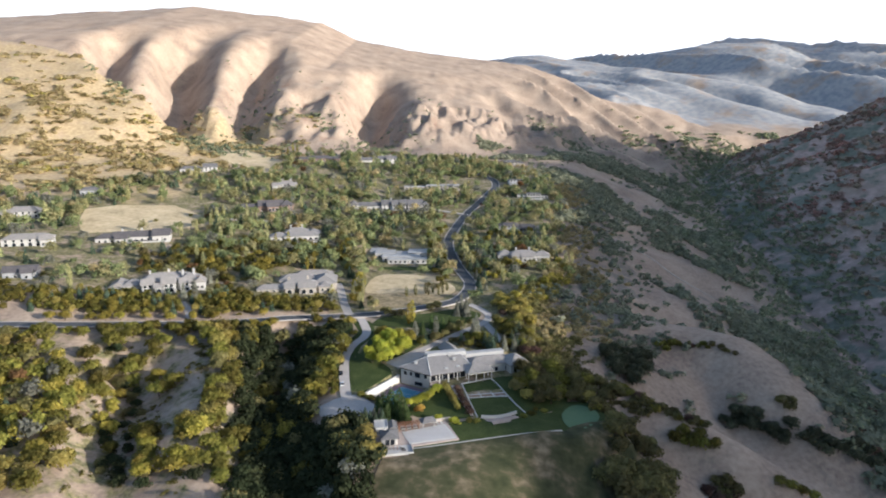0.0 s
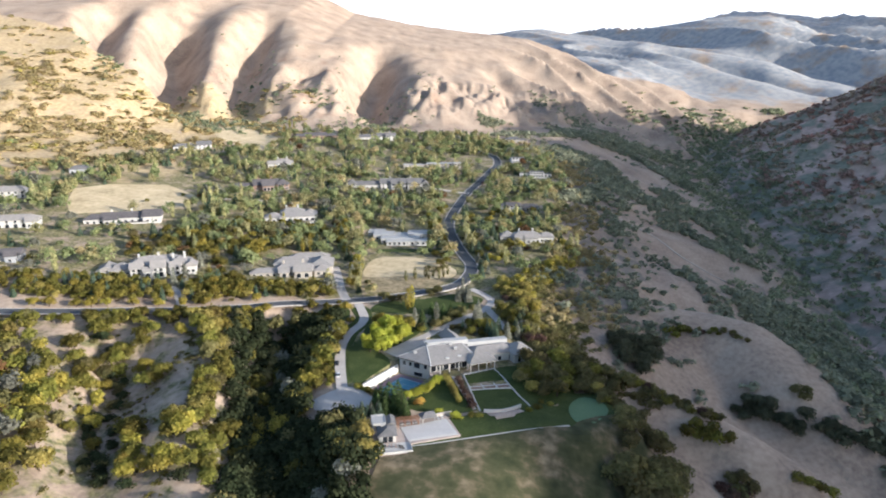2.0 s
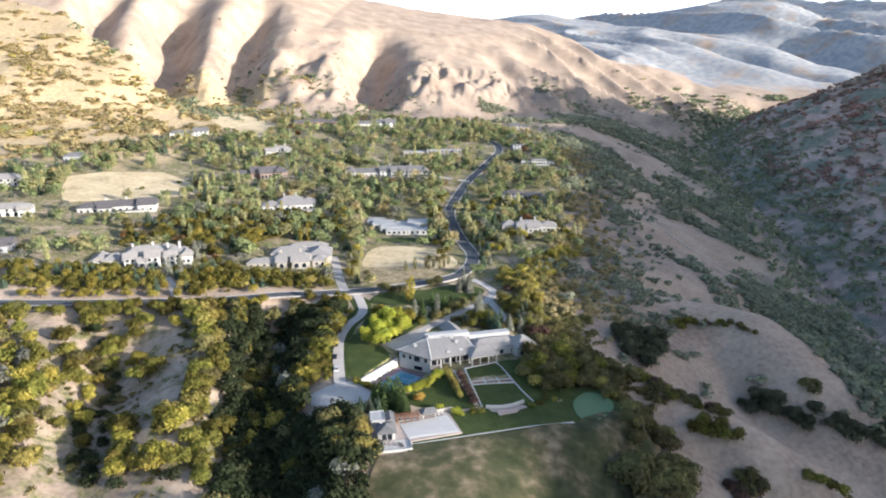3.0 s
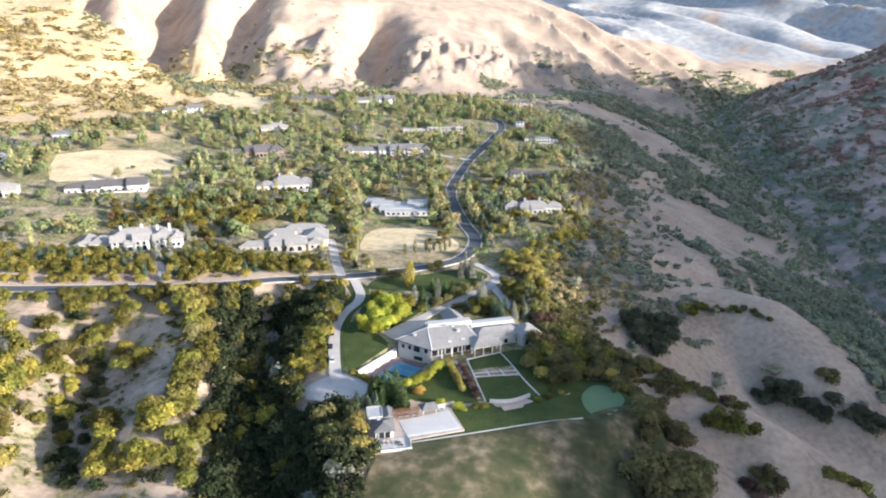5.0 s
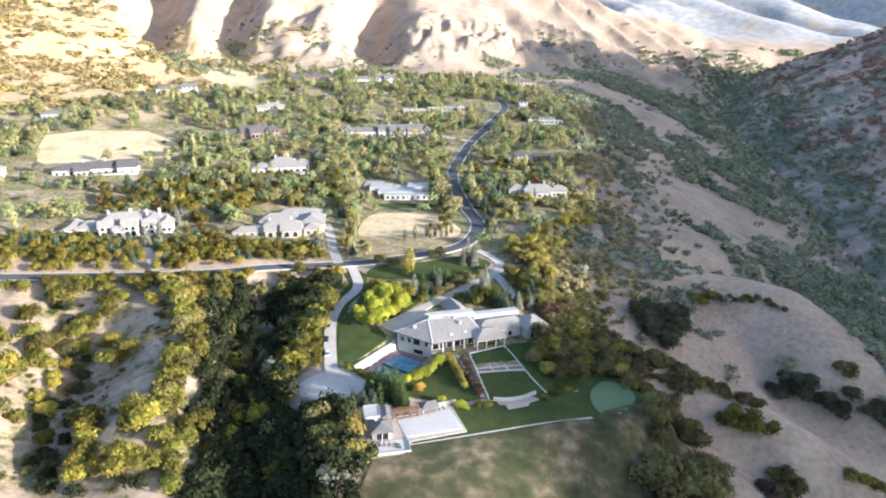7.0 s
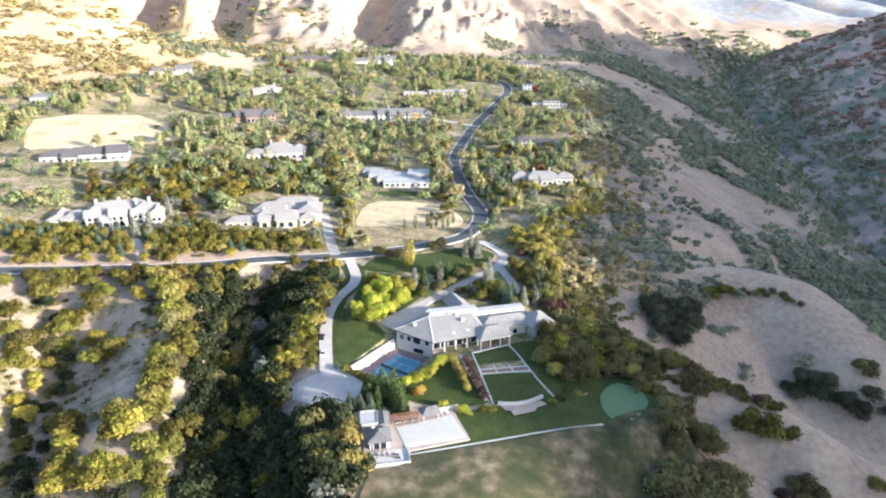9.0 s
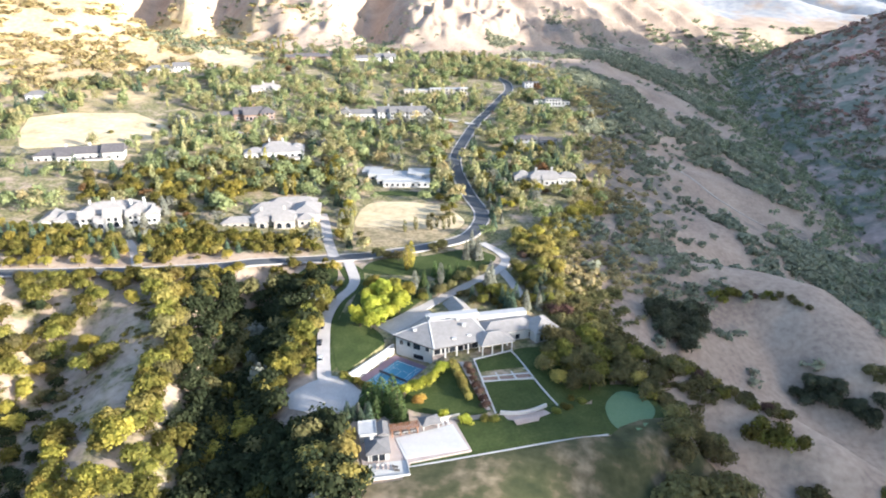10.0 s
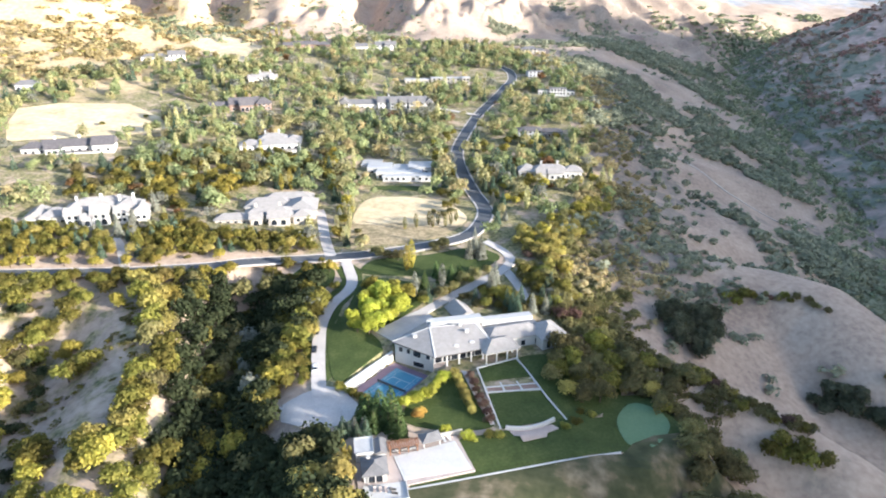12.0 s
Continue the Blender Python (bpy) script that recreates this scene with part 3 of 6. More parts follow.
patch("pavement", straight([(-59.5, 281), (-52, 286.5), (-44.5, 290), (-38.5, 288.5), (-31, 279), (-33.5, 271), (-40, 266.5), (-49, 268), (-57, 273)]), M["concrete"], 0.16, "pale concrete turning circle at the drive's end", "turnaround")
CLEAR.append([(-62, 275), (-33, 275), (-34, 259), (-62, 259)])
patch("pavement", straight([(-31, 325), (-23, 318), (-6, 333), (-12, 343), (-17, 339)]), M["concrete"], 0.3, "pale concrete forecourt of the big house", "forecourt")

road("trail", [(176, 640), (196, 612), (226, 585), (262, 575), (300, 592)], 2.2, M["path"], "pale dirt trail down the canyon side", None, 0.1)

# lawns and fields
patch("lawn", straight([(-56, 300), (-58.5, 316), (-60, 333), (-58, 350), (-53, 360), (-51, 368), (-56, 380), (-50, 386), (-43, 378), (-41, 366), (-43, 356), (-47, 346), (-48.4, 333), (-46, 316), (-42, 298), (-46, 291)]), M["lawn"], 0.06, "strip of grass along both sides of the drive", clear=False)
patch("lawn", straight([(-44, 297), (-41.5, 292), (-39.5, 292.5), (-26.5, 312.5), (-28, 318), (-33, 325), (-48, 338), (-48.5, 314)]), M["lawn"], 0.15, "mown green lawn between drive and court wall")
patch("lawn", rounded([(-42, 375), (-20, 372), (4, 372), (20, 384), (24, 394), (10, 402), (-12, 394), (-38, 388)]), M["lawn"], 0.15, "mown green lawn below the road with long shadows", clear=False)
patch("lawn", rounded([(-75, 372), (-62, 360), (-55, 366), (-57, 380), (-66, 384)]), M["lawn"], 0.15, "mown green lawn beside the driveway", clear=False)
patch("lawn", straight([(-45, 342), (-47.5, 330), (-33, 326), (-22, 334), (-14, 345), (-10, 352), (-18, 366), (-40, 372), (-43, 358)]), M["lawn"], 0.14, "shaded grass under the yellow trees", clear=False)
patch("lawn", rounded([(-46, 484), (-12, 482), (-8, 488), (-30, 491), (-48, 489)]), M["lawn"], 0.15, "mown lawn before the white flat-roofed house")
patch("field", straight([(-302, 524), (-322, 556), (-340, 600), (-318, 622), (-268, 634), (-232, 606), (-208, 574), (-236, 556), (-266, 544)]), M["straw"], 0.15, "mown straw-coloured field among the trees", "field")
patch("field", rounded([(-55, 436), (-44, 431), (-28, 433), (-10, 428), (4, 430), (9, 442), (-2, 462), (-14, 468), (-33, 472), (-51, 466)]), M["straw"], 0.15, "dry straw-coloured vacant plot beside the road", "field")
patch("field", rounded([(-54, 432), (-57, 418), (-52, 407), (-28, 406), (-8, 414), (2, 424), (6, 432), (-10, 430), (-28, 434.5), (-44, 433)]), M["shaded_brown_grass"], 0.13, "brownish dry grass with painted shade at the plot's lower end", "field")
patch("field", rounded([(-316, 905), (-294, 960), (-230, 900), (-212, 860), (-226, 796), (-262, 830)]), M["straw"], 0.3, "bare straw-coloured slope at the hill's foot", "field")
patch("meadow", straight([(-12.5, 239.8), (20, 248.6), (53, 257.8), (58, 264), (66, 268), (78, 270), (92, 262), (94, 240), (88, 205), (20, 180), (-26, 190), (-27, 215), (-24, 232), (-14, 234.5)]), M["meadow"], 0.45, "rough meadow, part green and part dry, below the wall", "meadow")

# ---- houses ----
def box(w, d, h, z=0.0, x=0.0, y=0.0):
    """A box standing on z, as vertices and faces."""
    v = [(x + sx * w / 2, y + sy * d / 2, z + sz * h) for sz in (0, 1) for sx, sy in ((-1, -1), (1, -1), (1, 1), (-1, 1))]
    return v, [[3, 2, 1, 0], [4, 5, 6, 7], [0, 1, 5, 4], [1, 2, 6, 5], [2, 3, 7, 6], [3, 0, 4, 7]]


def join(*shapes):
    v, f = [], []
    for sv, sf in shapes:
        f += [[i + len(v) for i in q] for q in sf]
        v += list(sv)
    return v, f


def roof_shape(w, d, rise, kind, over=0.7, fascia=0.28):
    """A hip, gable or flat roof over a w x d block, eave at z = 0."""
    if kind == "flat":
        v, f = box(w + 2 * over, d + 2 * over, 0.45, -0.1)
        return v, f
    w, d = w + 2 * over, d + 2 * over
    swap = d > w
    if swap:
        w, d = d, w
    inset = 0 if kind == "gable" else d / 2 * 0.95
    r = w / 2 - inset
    v = [(-w / 2, -d / 2, -fascia), (w / 2, -d / 2, -fascia), (w / 2, d / 2, -fascia), (-w / 2, d / 2, -fascia), (-w / 2, -d / 2, 0), (w / 2, -d / 2, 0), (w / 2, d / 2, 0), (-w / 2, d / 2, 0), (-r, 0, rise), (r, 0, rise)]
    f = [[3, 2, 1, 0], [0, 1, 5, 4], [1, 2, 6, 5], [2, 3, 7, 6], [3, 0, 4, 7], [4, 5, 9, 8], [6, 7, 8, 9], [5, 6, 9], [7, 4, 8]]
    if swap:
        v = [(-y, x, z) for x, y, z in v]
    return v, f


SHARED = {}


def shared(key, maker):
    if key not in SHARED:
        SHARED[key] = maker()
    return SHARED[key]


def add_window(parent, m, w, h, mat="trim", arched=False):
    """A window in a facade: a frame round a dark pane, a little proud of the wall."""
    def frame_mesh():
        b = 0.16
        s = join(box(w + 2 * b, 0.24, b, h), box(w + 2 * b, 0.30, b, -b), box(b, 0.24, h, 0, -w / 2 - b / 2), box(b, 0.24, h, 0, w / 2 + b / 2), box(0.08, 0.16, h))
        return make_mesh("window", *s, M[mat])

    def pane_mesh():
        if arched:
            v = [(-w / 2, -0.05, 0), (w / 2, -0.05, 0)] + [(w / 2 * math.cos(a), -0.05, h - w / 2 + w / 2 * math.sin(a)) for a in [math.pi * i / 8 for i in range(9)]]
            v += [(x, 0.05, z) for x, _, z in v]
            n = len(v) // 2
            return make_mesh("pane", v, [list(range(n)), list(range(2 * n - 1, n - 1, -1))] + [[i, (i + 1) % n, (i + 1) % n + n, i + n][::-1] for i in range(n)], M["glass"])
        return make_mesh("pane", *box(w, 0.1, h), M["glass"])
    win = part("window", shared(("f", w, h, mat), frame_mesh), parent, m=m)
    part("pane", shared(("p", w, h, arched), pane_mesh), win, m=pose(0, -0.04, 0))
    return win


FOOTPRINTS = []


def house(label, x, y, yaw, wall, roof, blocks, base=None, name="house"):
    """blocks: centre x, y, width, depth, eave height, roof kind, roof rise, windows along the front, options."""
    z0 = (min(height(x + dx, y + dy) for dx in (-8, 8) for dy in (-5, 5)) if base is None else base)
    ob = new(name)
    ob.matrix_world = pose(x, y, z0, 0, 0, yaw)
    tagged(ob, label, "house", "houses on the hillside")
    ca, sa = math.cos(radians(yaw)), math.sin(radians(yaw))
    for bx, by, w, d, h, kind, rise, n, *more in blocks:
        opt = more[0] if more else ""
        FOOTPRINTS.append((x + bx * ca - by * sa, y + bx * sa + by * ca, w / 2 + 2.5, d / 2 + 2.5, radians(yaw)))
        wv, wf = box(w, d, h + 2.5, -2.5)
        if kind == "gable":
            # triangular gable walls carried up under the roof
            e = len(wv)
            if w >= d:
                for sx in (-1, 1):
                    wv = wv + [(sx * w / 2, -d / 2, h), (sx * w / 2, d / 2, h), (sx * w / 2, 0, h + rise * 0.93)]
            else:
                for sy in (-1, 1):
                    wv = wv + [(-w / 2, sy * d / 2, h), (w / 2, sy * d / 2, h), (0, sy * d / 2, h + rise * 0.93)]
            wf = wf + [[e, e + 1, e + 2], [e + 3, e + 4, e + 5]]
        part("wall", make_mesh("wall", wv, wf, M[wall]), ob, m=pose(bx, by, 0))
        over = 0.35 if kind == "flat" else 0.8
        rf = part("roof", make_mesh("roof", *roof_shape(w, d, rise, kind, over), M[roof]), ob, m=pose(bx, by, h + 0.02))
        if "c" in opt:
            part("chimney", make_mesh("chimney", *join(box(1.3, 1.1, rise + 1.9), box(1.6, 1.4, 0.25, rise + 1.9)), M[wall]), rf, m=pose(w * 0.22, 0.6, 0))
            part("chimney", make_mesh("chimney", *join(box(1.1, 1.1, rise + 1.5), box(1.4, 1.4, 0.25, rise + 1.5)), M[wall]), rf, m=pose(-w * 0.27, 0.4, 0))
        storeys = 2 if h > 5.4 else 1
        for s in range(storeys):
            for i in range(n):
                wx = (i + 0.5) / n * (w - 1.2) - (w - 1.2) / 2
                arch = "a" in opt and s == 0
                ww = min(2.6 if arch else 1.7, (w - 1.2) / n * 0.68)
                add_window(ob, pose(bx + wx, by - d / 2 - 0.06, 0.75 + 3.05 * s - (0.5 if arch else 0)), round(ww, 1), 2.9 if arch else 1.7, "trim", arch)
            for i in range(2 if d > 7 else 1):
                wy = (i + 0.5) / 2 * (d - 2) - (d - 2) / 2
                add_window(ob, pose(bx + w / 2 + 0.06, by + wy, 0.75 + 3.05 * s, 0, 0, 90), 1.5, 1.6)
        if "p" in opt:
            # a covered porch on posts along the front
            part("porch_roof", make_mesh("porch_roof", *box(w * 0.8, 2.8, 0.3, 2.9), M[roof]), ob, m=pose(bx, by - d / 2 - 1.4, 0))
            for i in range(5):
                part("post", shared("post", lambda: make_mesh("post", *join(box(0.35, 0.35, 3.6, -0.7), box(0.55, 0.55, 0.3, -0.7)), M["trim"])), ob, m=pose(bx + w * 0.76 * (i / 4 - 0.5), by - d / 2 - 2.5, 0))
            part("terrace", make_mesh("terrace", *box(w * 0.9, 4.4, 1.6, -1.7), M["paving"]), ob, m=pose(bx, by - d / 2 - 2.2, 0))
        if "t" in opt:
            # a terrace wall with railing posts
            part("terrace", make_mesh("terrace", *join(box(w + 5, 5, 2.6, -2.8), box(w + 5, 0.25, 0.9, -0.2, 0, -2.4)), M["white"]), ob, m=pose(bx, by - d / 2 - 2.5, 0))
    return ob


house("white manor with pale hipped roofs, gables and chimneys", -190, 415, 17, "white", "roof_light", [
    (0, 4, 24, 14, 6.4, "hip", 4.4, 6, "c"), (-17, 3, 13, 12, 4.6, "hip", 3.4, 3), (-26, 6, 10, 14, 4.2, "gable", 3.0, 2), (18, 3, 14, 15, 6.0, "hip", 4.2, 4, "c"),
    (-7, -5, 7, 6, 5.8, "gable", 3.6, 2, "a"), (6, -6, 8, 7, 6.2, "gable", 4.0, 2, "a"), (16, -6, 6, 5, 5.6, "gable", 3.2, 2), (0, -8, 5, 5, 4.4, "gable", 2.4, 1, "at"), (4, 15, 28, 10, 5.0, "hip", 3.6, 4), (25, -2, 7, 9, 5.0, "gable", 3.2, 2)])
house("long cream stone house with grey hipped roof", -102, 430, 8, "cream", "roof_light", [
    (2, 0, 26, 12, 4.2, "hip", 3.6, 5, "c"), (-17, -3, 18, 9, 3.4, "hip", 2.4, 4), (8, -7, 11, 7, 4.4, "gable", 3.2, 2, "a"), (-4, -7, 6, 6, 4.0, "gable", 2.8, 1, "a"),
    (19, 12, 16, 22, 4.2, "hip", 3.8, 3), (0, 18, 26, 13, 4.0, "hip", 3.6, 4), (20, -3, 9, 9, 3.8, "hip", 2.8, 2), (10, 28, 28, 12, 4.0, "hip", 3.4, 4)])
house("white villa with an arcade of tall arches", -130, 551, 13, "white", "roof_light", [
    (6, 0, 30, 14, 4.8, "hip", 3.0, 6, "a"), (-14, 2, 14, 14, 4.4, "hip", 3.2, 3), (2, 12, 20, 13, 6.0, "hip", 3.4, 4, "c"), (6, -9, 26, 4, 1.0, "flat", 0.3, 1), (16, 12, 12, 14, 4.6, "hip", 2.8, 2)])
house("low modern house with stepped white flat roofs", -34, 507, 0, "white", "roof_white", [
    (0, 4, 30, 13, 3.8, "flat", 0.4, 7), (12, -4, 18, 9, 3.2, "flat", 0.4, 4), (-14, 15, 16, 14, 4.4, "flat", 0.4, 3), (13, 16, 15, 16, 4.8, "flat", 0.4, 3), (-2, -5, 16, 8, 3.0, "flat", 0.4, 4), (-21, 27, 13, 16, 3.4, "flat", 0.4, 2), (1, 17, 12, 10, 3.3, "flat", 0.4, 2)])
house("white house with light grey hipped roofs on the slope's edge", 66, 512, -2, "white", "roof_light", [
    (0, 0, 22, 11, 4.8, "hip", 3.6, 5, "c"), (-15, 2, 11, 11, 4.2, "hip", 4.0, 3), (15, 1, 12, 10, 4.4, "hip", 3.2, 3), (3, -6, 9, 5, 4.2, "gable", 2.8, 2), (-6, -6, 6, 4, 4.0, "gable", 2.4, 1)])
house("grey two-storey house with dark low roofs", 69, 603, 0, "greywall", "roof_dark", [
    (-6, 0, 19, 10, 5.6, "hip", 2.4, 5), (11, 1, 16, 9, 4.4, "hip", 2.2, 4, "p")])
house("white terraced house with flat roofs above the canyon", 101, 735, -2, "white", "roof_grey", [
    (4, 0, 16, 9, 6.0, "flat", 0.4, 5, "t"), (-9, 1, 12, 8, 4.4, "flat", 0.4, 4), (16, 1, 9, 8, 3.6, "flat", 0.4, 2)])
house("grey hillside house with low flat roofs", 92, 810, 10, "greywall", "roof_grey", [(0, 0, 18, 9, 5.6, "flat", 0.4, 4), (11, 1, 10, 8, 3.8, "flat", 0.4, 2)])
house("pale hillside house at the road's end", 99, 936, 0, "cream", "roof_grey", [(0, 0, 20, 10, 5.6, "hip", 3.0, 4), (14, 1, 12, 9, 4.0, "hip", 2.4, 2)])
house("long white two-storey house with dark roof and row of gables", -58, 684, 6, "white", "roof_grey", [
    (14, 0, 44, 12, 6.2, "gable", 4.4, 9, "c"), (-22, 1, 26, 10, 4.6, "gable", 3.6, 5), (-38, 0, 11, 12, 5.6, "gable", 4.2, 2),
    (6, -6, 5.5, 5, 6.2, "gable", 3.6, 2), (15, -6, 5.5, 5, 6.2, "gable", 3.6, 2), (23, -6, 5.5, 5, 6.2, "gable", 3.6, 2), (31, -6, 5.5, 5, 6.2, "gable", 3.6, 2), (38, -4, 7, 9, 5.6, "gable", 3.4, 2)])
house("wide cream house with flat pale roofs among trees", -14, 777, 2, "cream", "roof_white", [
    (12, 0, 36, 11, 5.6, "flat", 0.4, 7), (-20, 1, 26, 10, 4.2, "flat", 0.4, 5), (30, -3, 8, 9, 6.4, "flat", 0.4, 2)])
house("grey-roofed white house at the foot of the hill", -94, 920, 14, "white", "roof_grey", [
    (14, 0, 26, 12, 6.0, "gable", 4.0, 5, "c"), (-16, 1, 34, 11, 4.6, "hip", 3.6, 6), (16, -7, 7, 5, 6.0, "gable", 3.6, 2)])
house("brown house with a long dark roof below the hill", -174, 898, 16, "brown", "roof_dark", [(0, 0, 40, 12, 4.8, "hip", 4.0, 8, "c"), (22, -2, 14, 12, 4.4, "hip", 3.4, 3), (-20, -3, 12, 10, 4.4, "gable", 3.4, 2)])
house("white house with several small gables among trees", -182, 736, 14, "white", "roof_light", [(2, 0, 20, 11, 5.8, "hip", 4.0, 4, "c"), (-10, -3, 9, 9, 4.8, "gable", 3.4, 2), (9, -6, 7, 5, 5.2, "gable", 3.2, 2, "a")])
house("brown brick house with steep dark gables and arches", -180, 646, 17, "brown", "roof_dark", [
    (4, 0, 24, 12, 5.4, "gable", 5.0, 4, "c"), (6, -7, 11, 7, 5.0, "gable", 4.6, 3, "a"), (20, -3, 12, 10, 5.6, "hip", 4.4, 3), (-16, 0, 16, 9, 4.0, "gable", 3.4, 3)])
house("white house with dark outbuilding below the scrub slope", -299, 794, 18, "white", "roof_grey", [(10, 0, 16, 11, 6.0, "gable", 4.2, 3), (-12, 1, 26, 10, 4.2, "hip", 3.2, 5)])
house("long low house with dark roof and white walls", -253, 517, 15, "white", "roof_dark", [
    (-2, 0, 30, 11, 4.4, "gable", 4.0, 6, "c"), (20, -2, 13, 13, 5.0, "gable", 4.8, 2), (-22, -1, 15, 11, 4.2, "hip", 3.4, 3), (-10, -7, 9, 5, 3.8, "gable", 2.6, 2), (2, -8, 30, 3, 1.0, "flat", 0.3, 1)])
house("pale small house behind the field", -362, 653, 20, "greywall", "roof_grey", [(0, 0, 18, 10, 4.6, "hip", 3.2, 4)])
house("white arcaded villa with a pale roof beside woods", -322, 486, 16, "white", "roof_light", [(0, 0, 34, 12, 6.0, "hip", 3.4, 6, "a"), (14, -6, 8, 5, 5.0, "gable", 3.0, 2)])
house("white villa on the rise with a pale roof", -372, 562, 16, "white", "roof_light", [(0, 0, 26, 12, 6.2, "hip", 3.8, 5), (-12, -4, 9, 8, 5.0, "gable", 3.0, 2)])
house("grey house with a small white porch", -286, 420, 16, "greywall", "roof_dark", [(0, 0, 20, 10, 4.6, "gable", 3.6, 4), (5, -6, 6, 4, 4.4, "gable", 2.8, 1)])

# ---- the big house and its grounds ----
def prism(poly, z0, z1):
    n = len(poly)
    v = [(x, y, z0) for x, y in poly] + [(x, y, z1) for x, y in poly]
    return v, [list(range(n - 1, -1, -1)), list(range(n, 2 * n))] + [[i, (i + 1) % n, (i + 1) % n + n, i + n] for i in range(n)]


def strip_wall(a, b, thick, z0, z1):
    """A straight wall from a to b."""
    (ax, ay), (bx, by) = a, b
    l = math.dist(a, b)
    ux, uy = (by - ay) / l * thick / 2, -(bx - ax) / l * thick / 2
    return prism([(ax + ux, ay + uy), (bx + ux, by + uy), (bx - ux, by - uy), (ax - ux, ay - uy)], z0, z1)


def along(a, b, t, z, out=0.08):
    """A pose on the outer face of a wall that runs from a to b, looking out to its right."""
    (ax, ay), (bx, by) = a, b
    l = math.dist(a, b)
    nx_, ny_ = (by - ay) / l, -(bx - ax) / l
    return pose(ax + (bx - ax) * t + nx_ * out, ay + (by - ay) * t + ny_ * out, z, 0, 0, math.degrees(math.atan2(by - ay, bx - ax)))


def inset(poly, d):
    c = (sum(p[0] for p in poly) / len(poly), sum(p[1] for p in poly) / len(poly))
    return [(x + (c[0] - x) / math.dist(c, (x, y)) * d, y + (c[1] - y) / math.dist(c, (x, y)) * d) for x, y in poly]


mansion = tagged(new("mansion"), "large white house with pale hipped roofs and portico", "house", "houses on the hillside")
EAVE = 5.7
P = [(-23, 313), (-6, 301.5), (17, 310), (12.5, 327), (-9, 331)]
W = inset(P, 1.1)
W[1], W[2] = (-6.6, 305.2), (15.2, 313.2)
FOOTPRINTS.append((-2, 317, 22, 16, 0.3))
FOOTPRINTS.append((28, 323, 20, 9, 0.3))
part("wall", make_mesh("wall", *prism(W, -3.6, EAVE - 0.15), M["white"]), mansion)
part("gallery_floor", make_mesh("gallery_floor", *prism([(-6.4, 302.6), (16.6, 311.0), (15.4, 313.6), (-6.9, 305.4)], -3.6, 0.62), M["paving"]), mansion, "pinkish paved gallery floor")
rv = [(x, y, EAVE - 0.35) for x, y in P] + [(x, y, EAVE) for x, y in P] + [(-8.5, 317.5, EAVE + 3.9), (9.5, 321.5, EAVE + 3.9)]
rf = [[4, 3, 2, 1, 0]] + [[i, (i + 1) % 5, (i + 1) % 5 + 5, i + 5] for i in range(5)] + [[5, 6, 10], [6, 7, 11, 10], [7, 8, 11], [8, 9, 10, 11], [9, 5, 10]]
main_roof = part("roof", make_mesh("roof", rv, rf, M["roof_light"]), mansion, "pale grey tiled hipped roof")
part("fascia", make_mesh("fascia", *join(*[strip_wall(a, b, 0.12, EAVE - 0.42, EAVE - 0.02) for a, b in zip(P, P[1:] + P[:1])]), M["fascia"]), main_roof, "dark gutter board")
# hip and ridge caps, chimneys, skylights
caps = []
for a, b in ((5, 10), (6, 10), (7, 11), (8, 11), (9, 10), (10, 11)):
    p0, p1 = Vector(rv[a]), Vector(rv[b])
    d = (p1 - p0).normalized()
    s = d.cross(Vector((0, 0, 1))).normalized() * 0.28
    u = Vector((0, 0, 0.16))
    caps.append(([tuple(q) for q in (p0 - s, p0 + s, p0 + u, p1 - s, p1 + s, p1 + u)], [[0, 1, 2], [5, 4, 3], [0, 2, 5, 3], [1, 4, 5, 2], [0, 3, 4, 1]]))
part("ridge_cap", make_mesh("ridge_cap", *join(*caps), M["trim"]), main_roof, "pale ridge and hip tiles")
for cx, cy, zz in ((-14, 313.5, 1.2), (3.5, 319.5, 3.2), (-9, 322, 3.0), (6, 316, 2.4)):
    part("chimney", make_mesh("chimney", *join(box(1.3, 1.1, 2.2, EAVE + zz - 1.0, cx, cy), box(1.6, 1.4, 0.25, EAVE + zz + 1.2, cx, cy)), M["white"]), main_roof, "white stucco chimney")
for cx, cy in ((2, 308.2), (8, 311)):
    part("skylight", make_mesh("skylight", *box(1.8, 1.3, 0.5, EAVE + 1.0, cx, cy), M["trim"]), main_roof, "pale skylight box")
# raised white roof strips along the ridge
for x0, y0, x1, y1, zz in ((-8.5, 322.0, 12, 326.8, 9.3), (12, 327.5, 33, 333, 7.2)):
    part("raised_roof", make_mesh("raised_roof", *strip_wall((x0, y0), (x1, y1), 4.0, zz - 1.6, zz + 0.75), M["roof_white"]), main_roof, "raised white flat roof strip")
# windows: the high south-west face over the court, then the south face under the eave
for t, z, w, h in ((0.16, 2.0, 1.7, 2.0), (0.36, 2.0, 1.5, 2.0), (0.58, 1.6, 3.2, 2.6), (0.86, 2.0, 1.7, 2.0), (0.62, -2.6, 4.6, 2.0)):
    add_window(mansion, along(W[0], W[1], t, z), w, h)
for i in range(7):
    add_window(mansion, along(W[1], W[2], 0.08 + 0.14 * i, 1.0), 2.6, 3.4)
for i in range(3):
    add_window(mansion, along(W[2], W[3], 0.25 + 0.25 * i, 1.8), 1.6, 2.0)
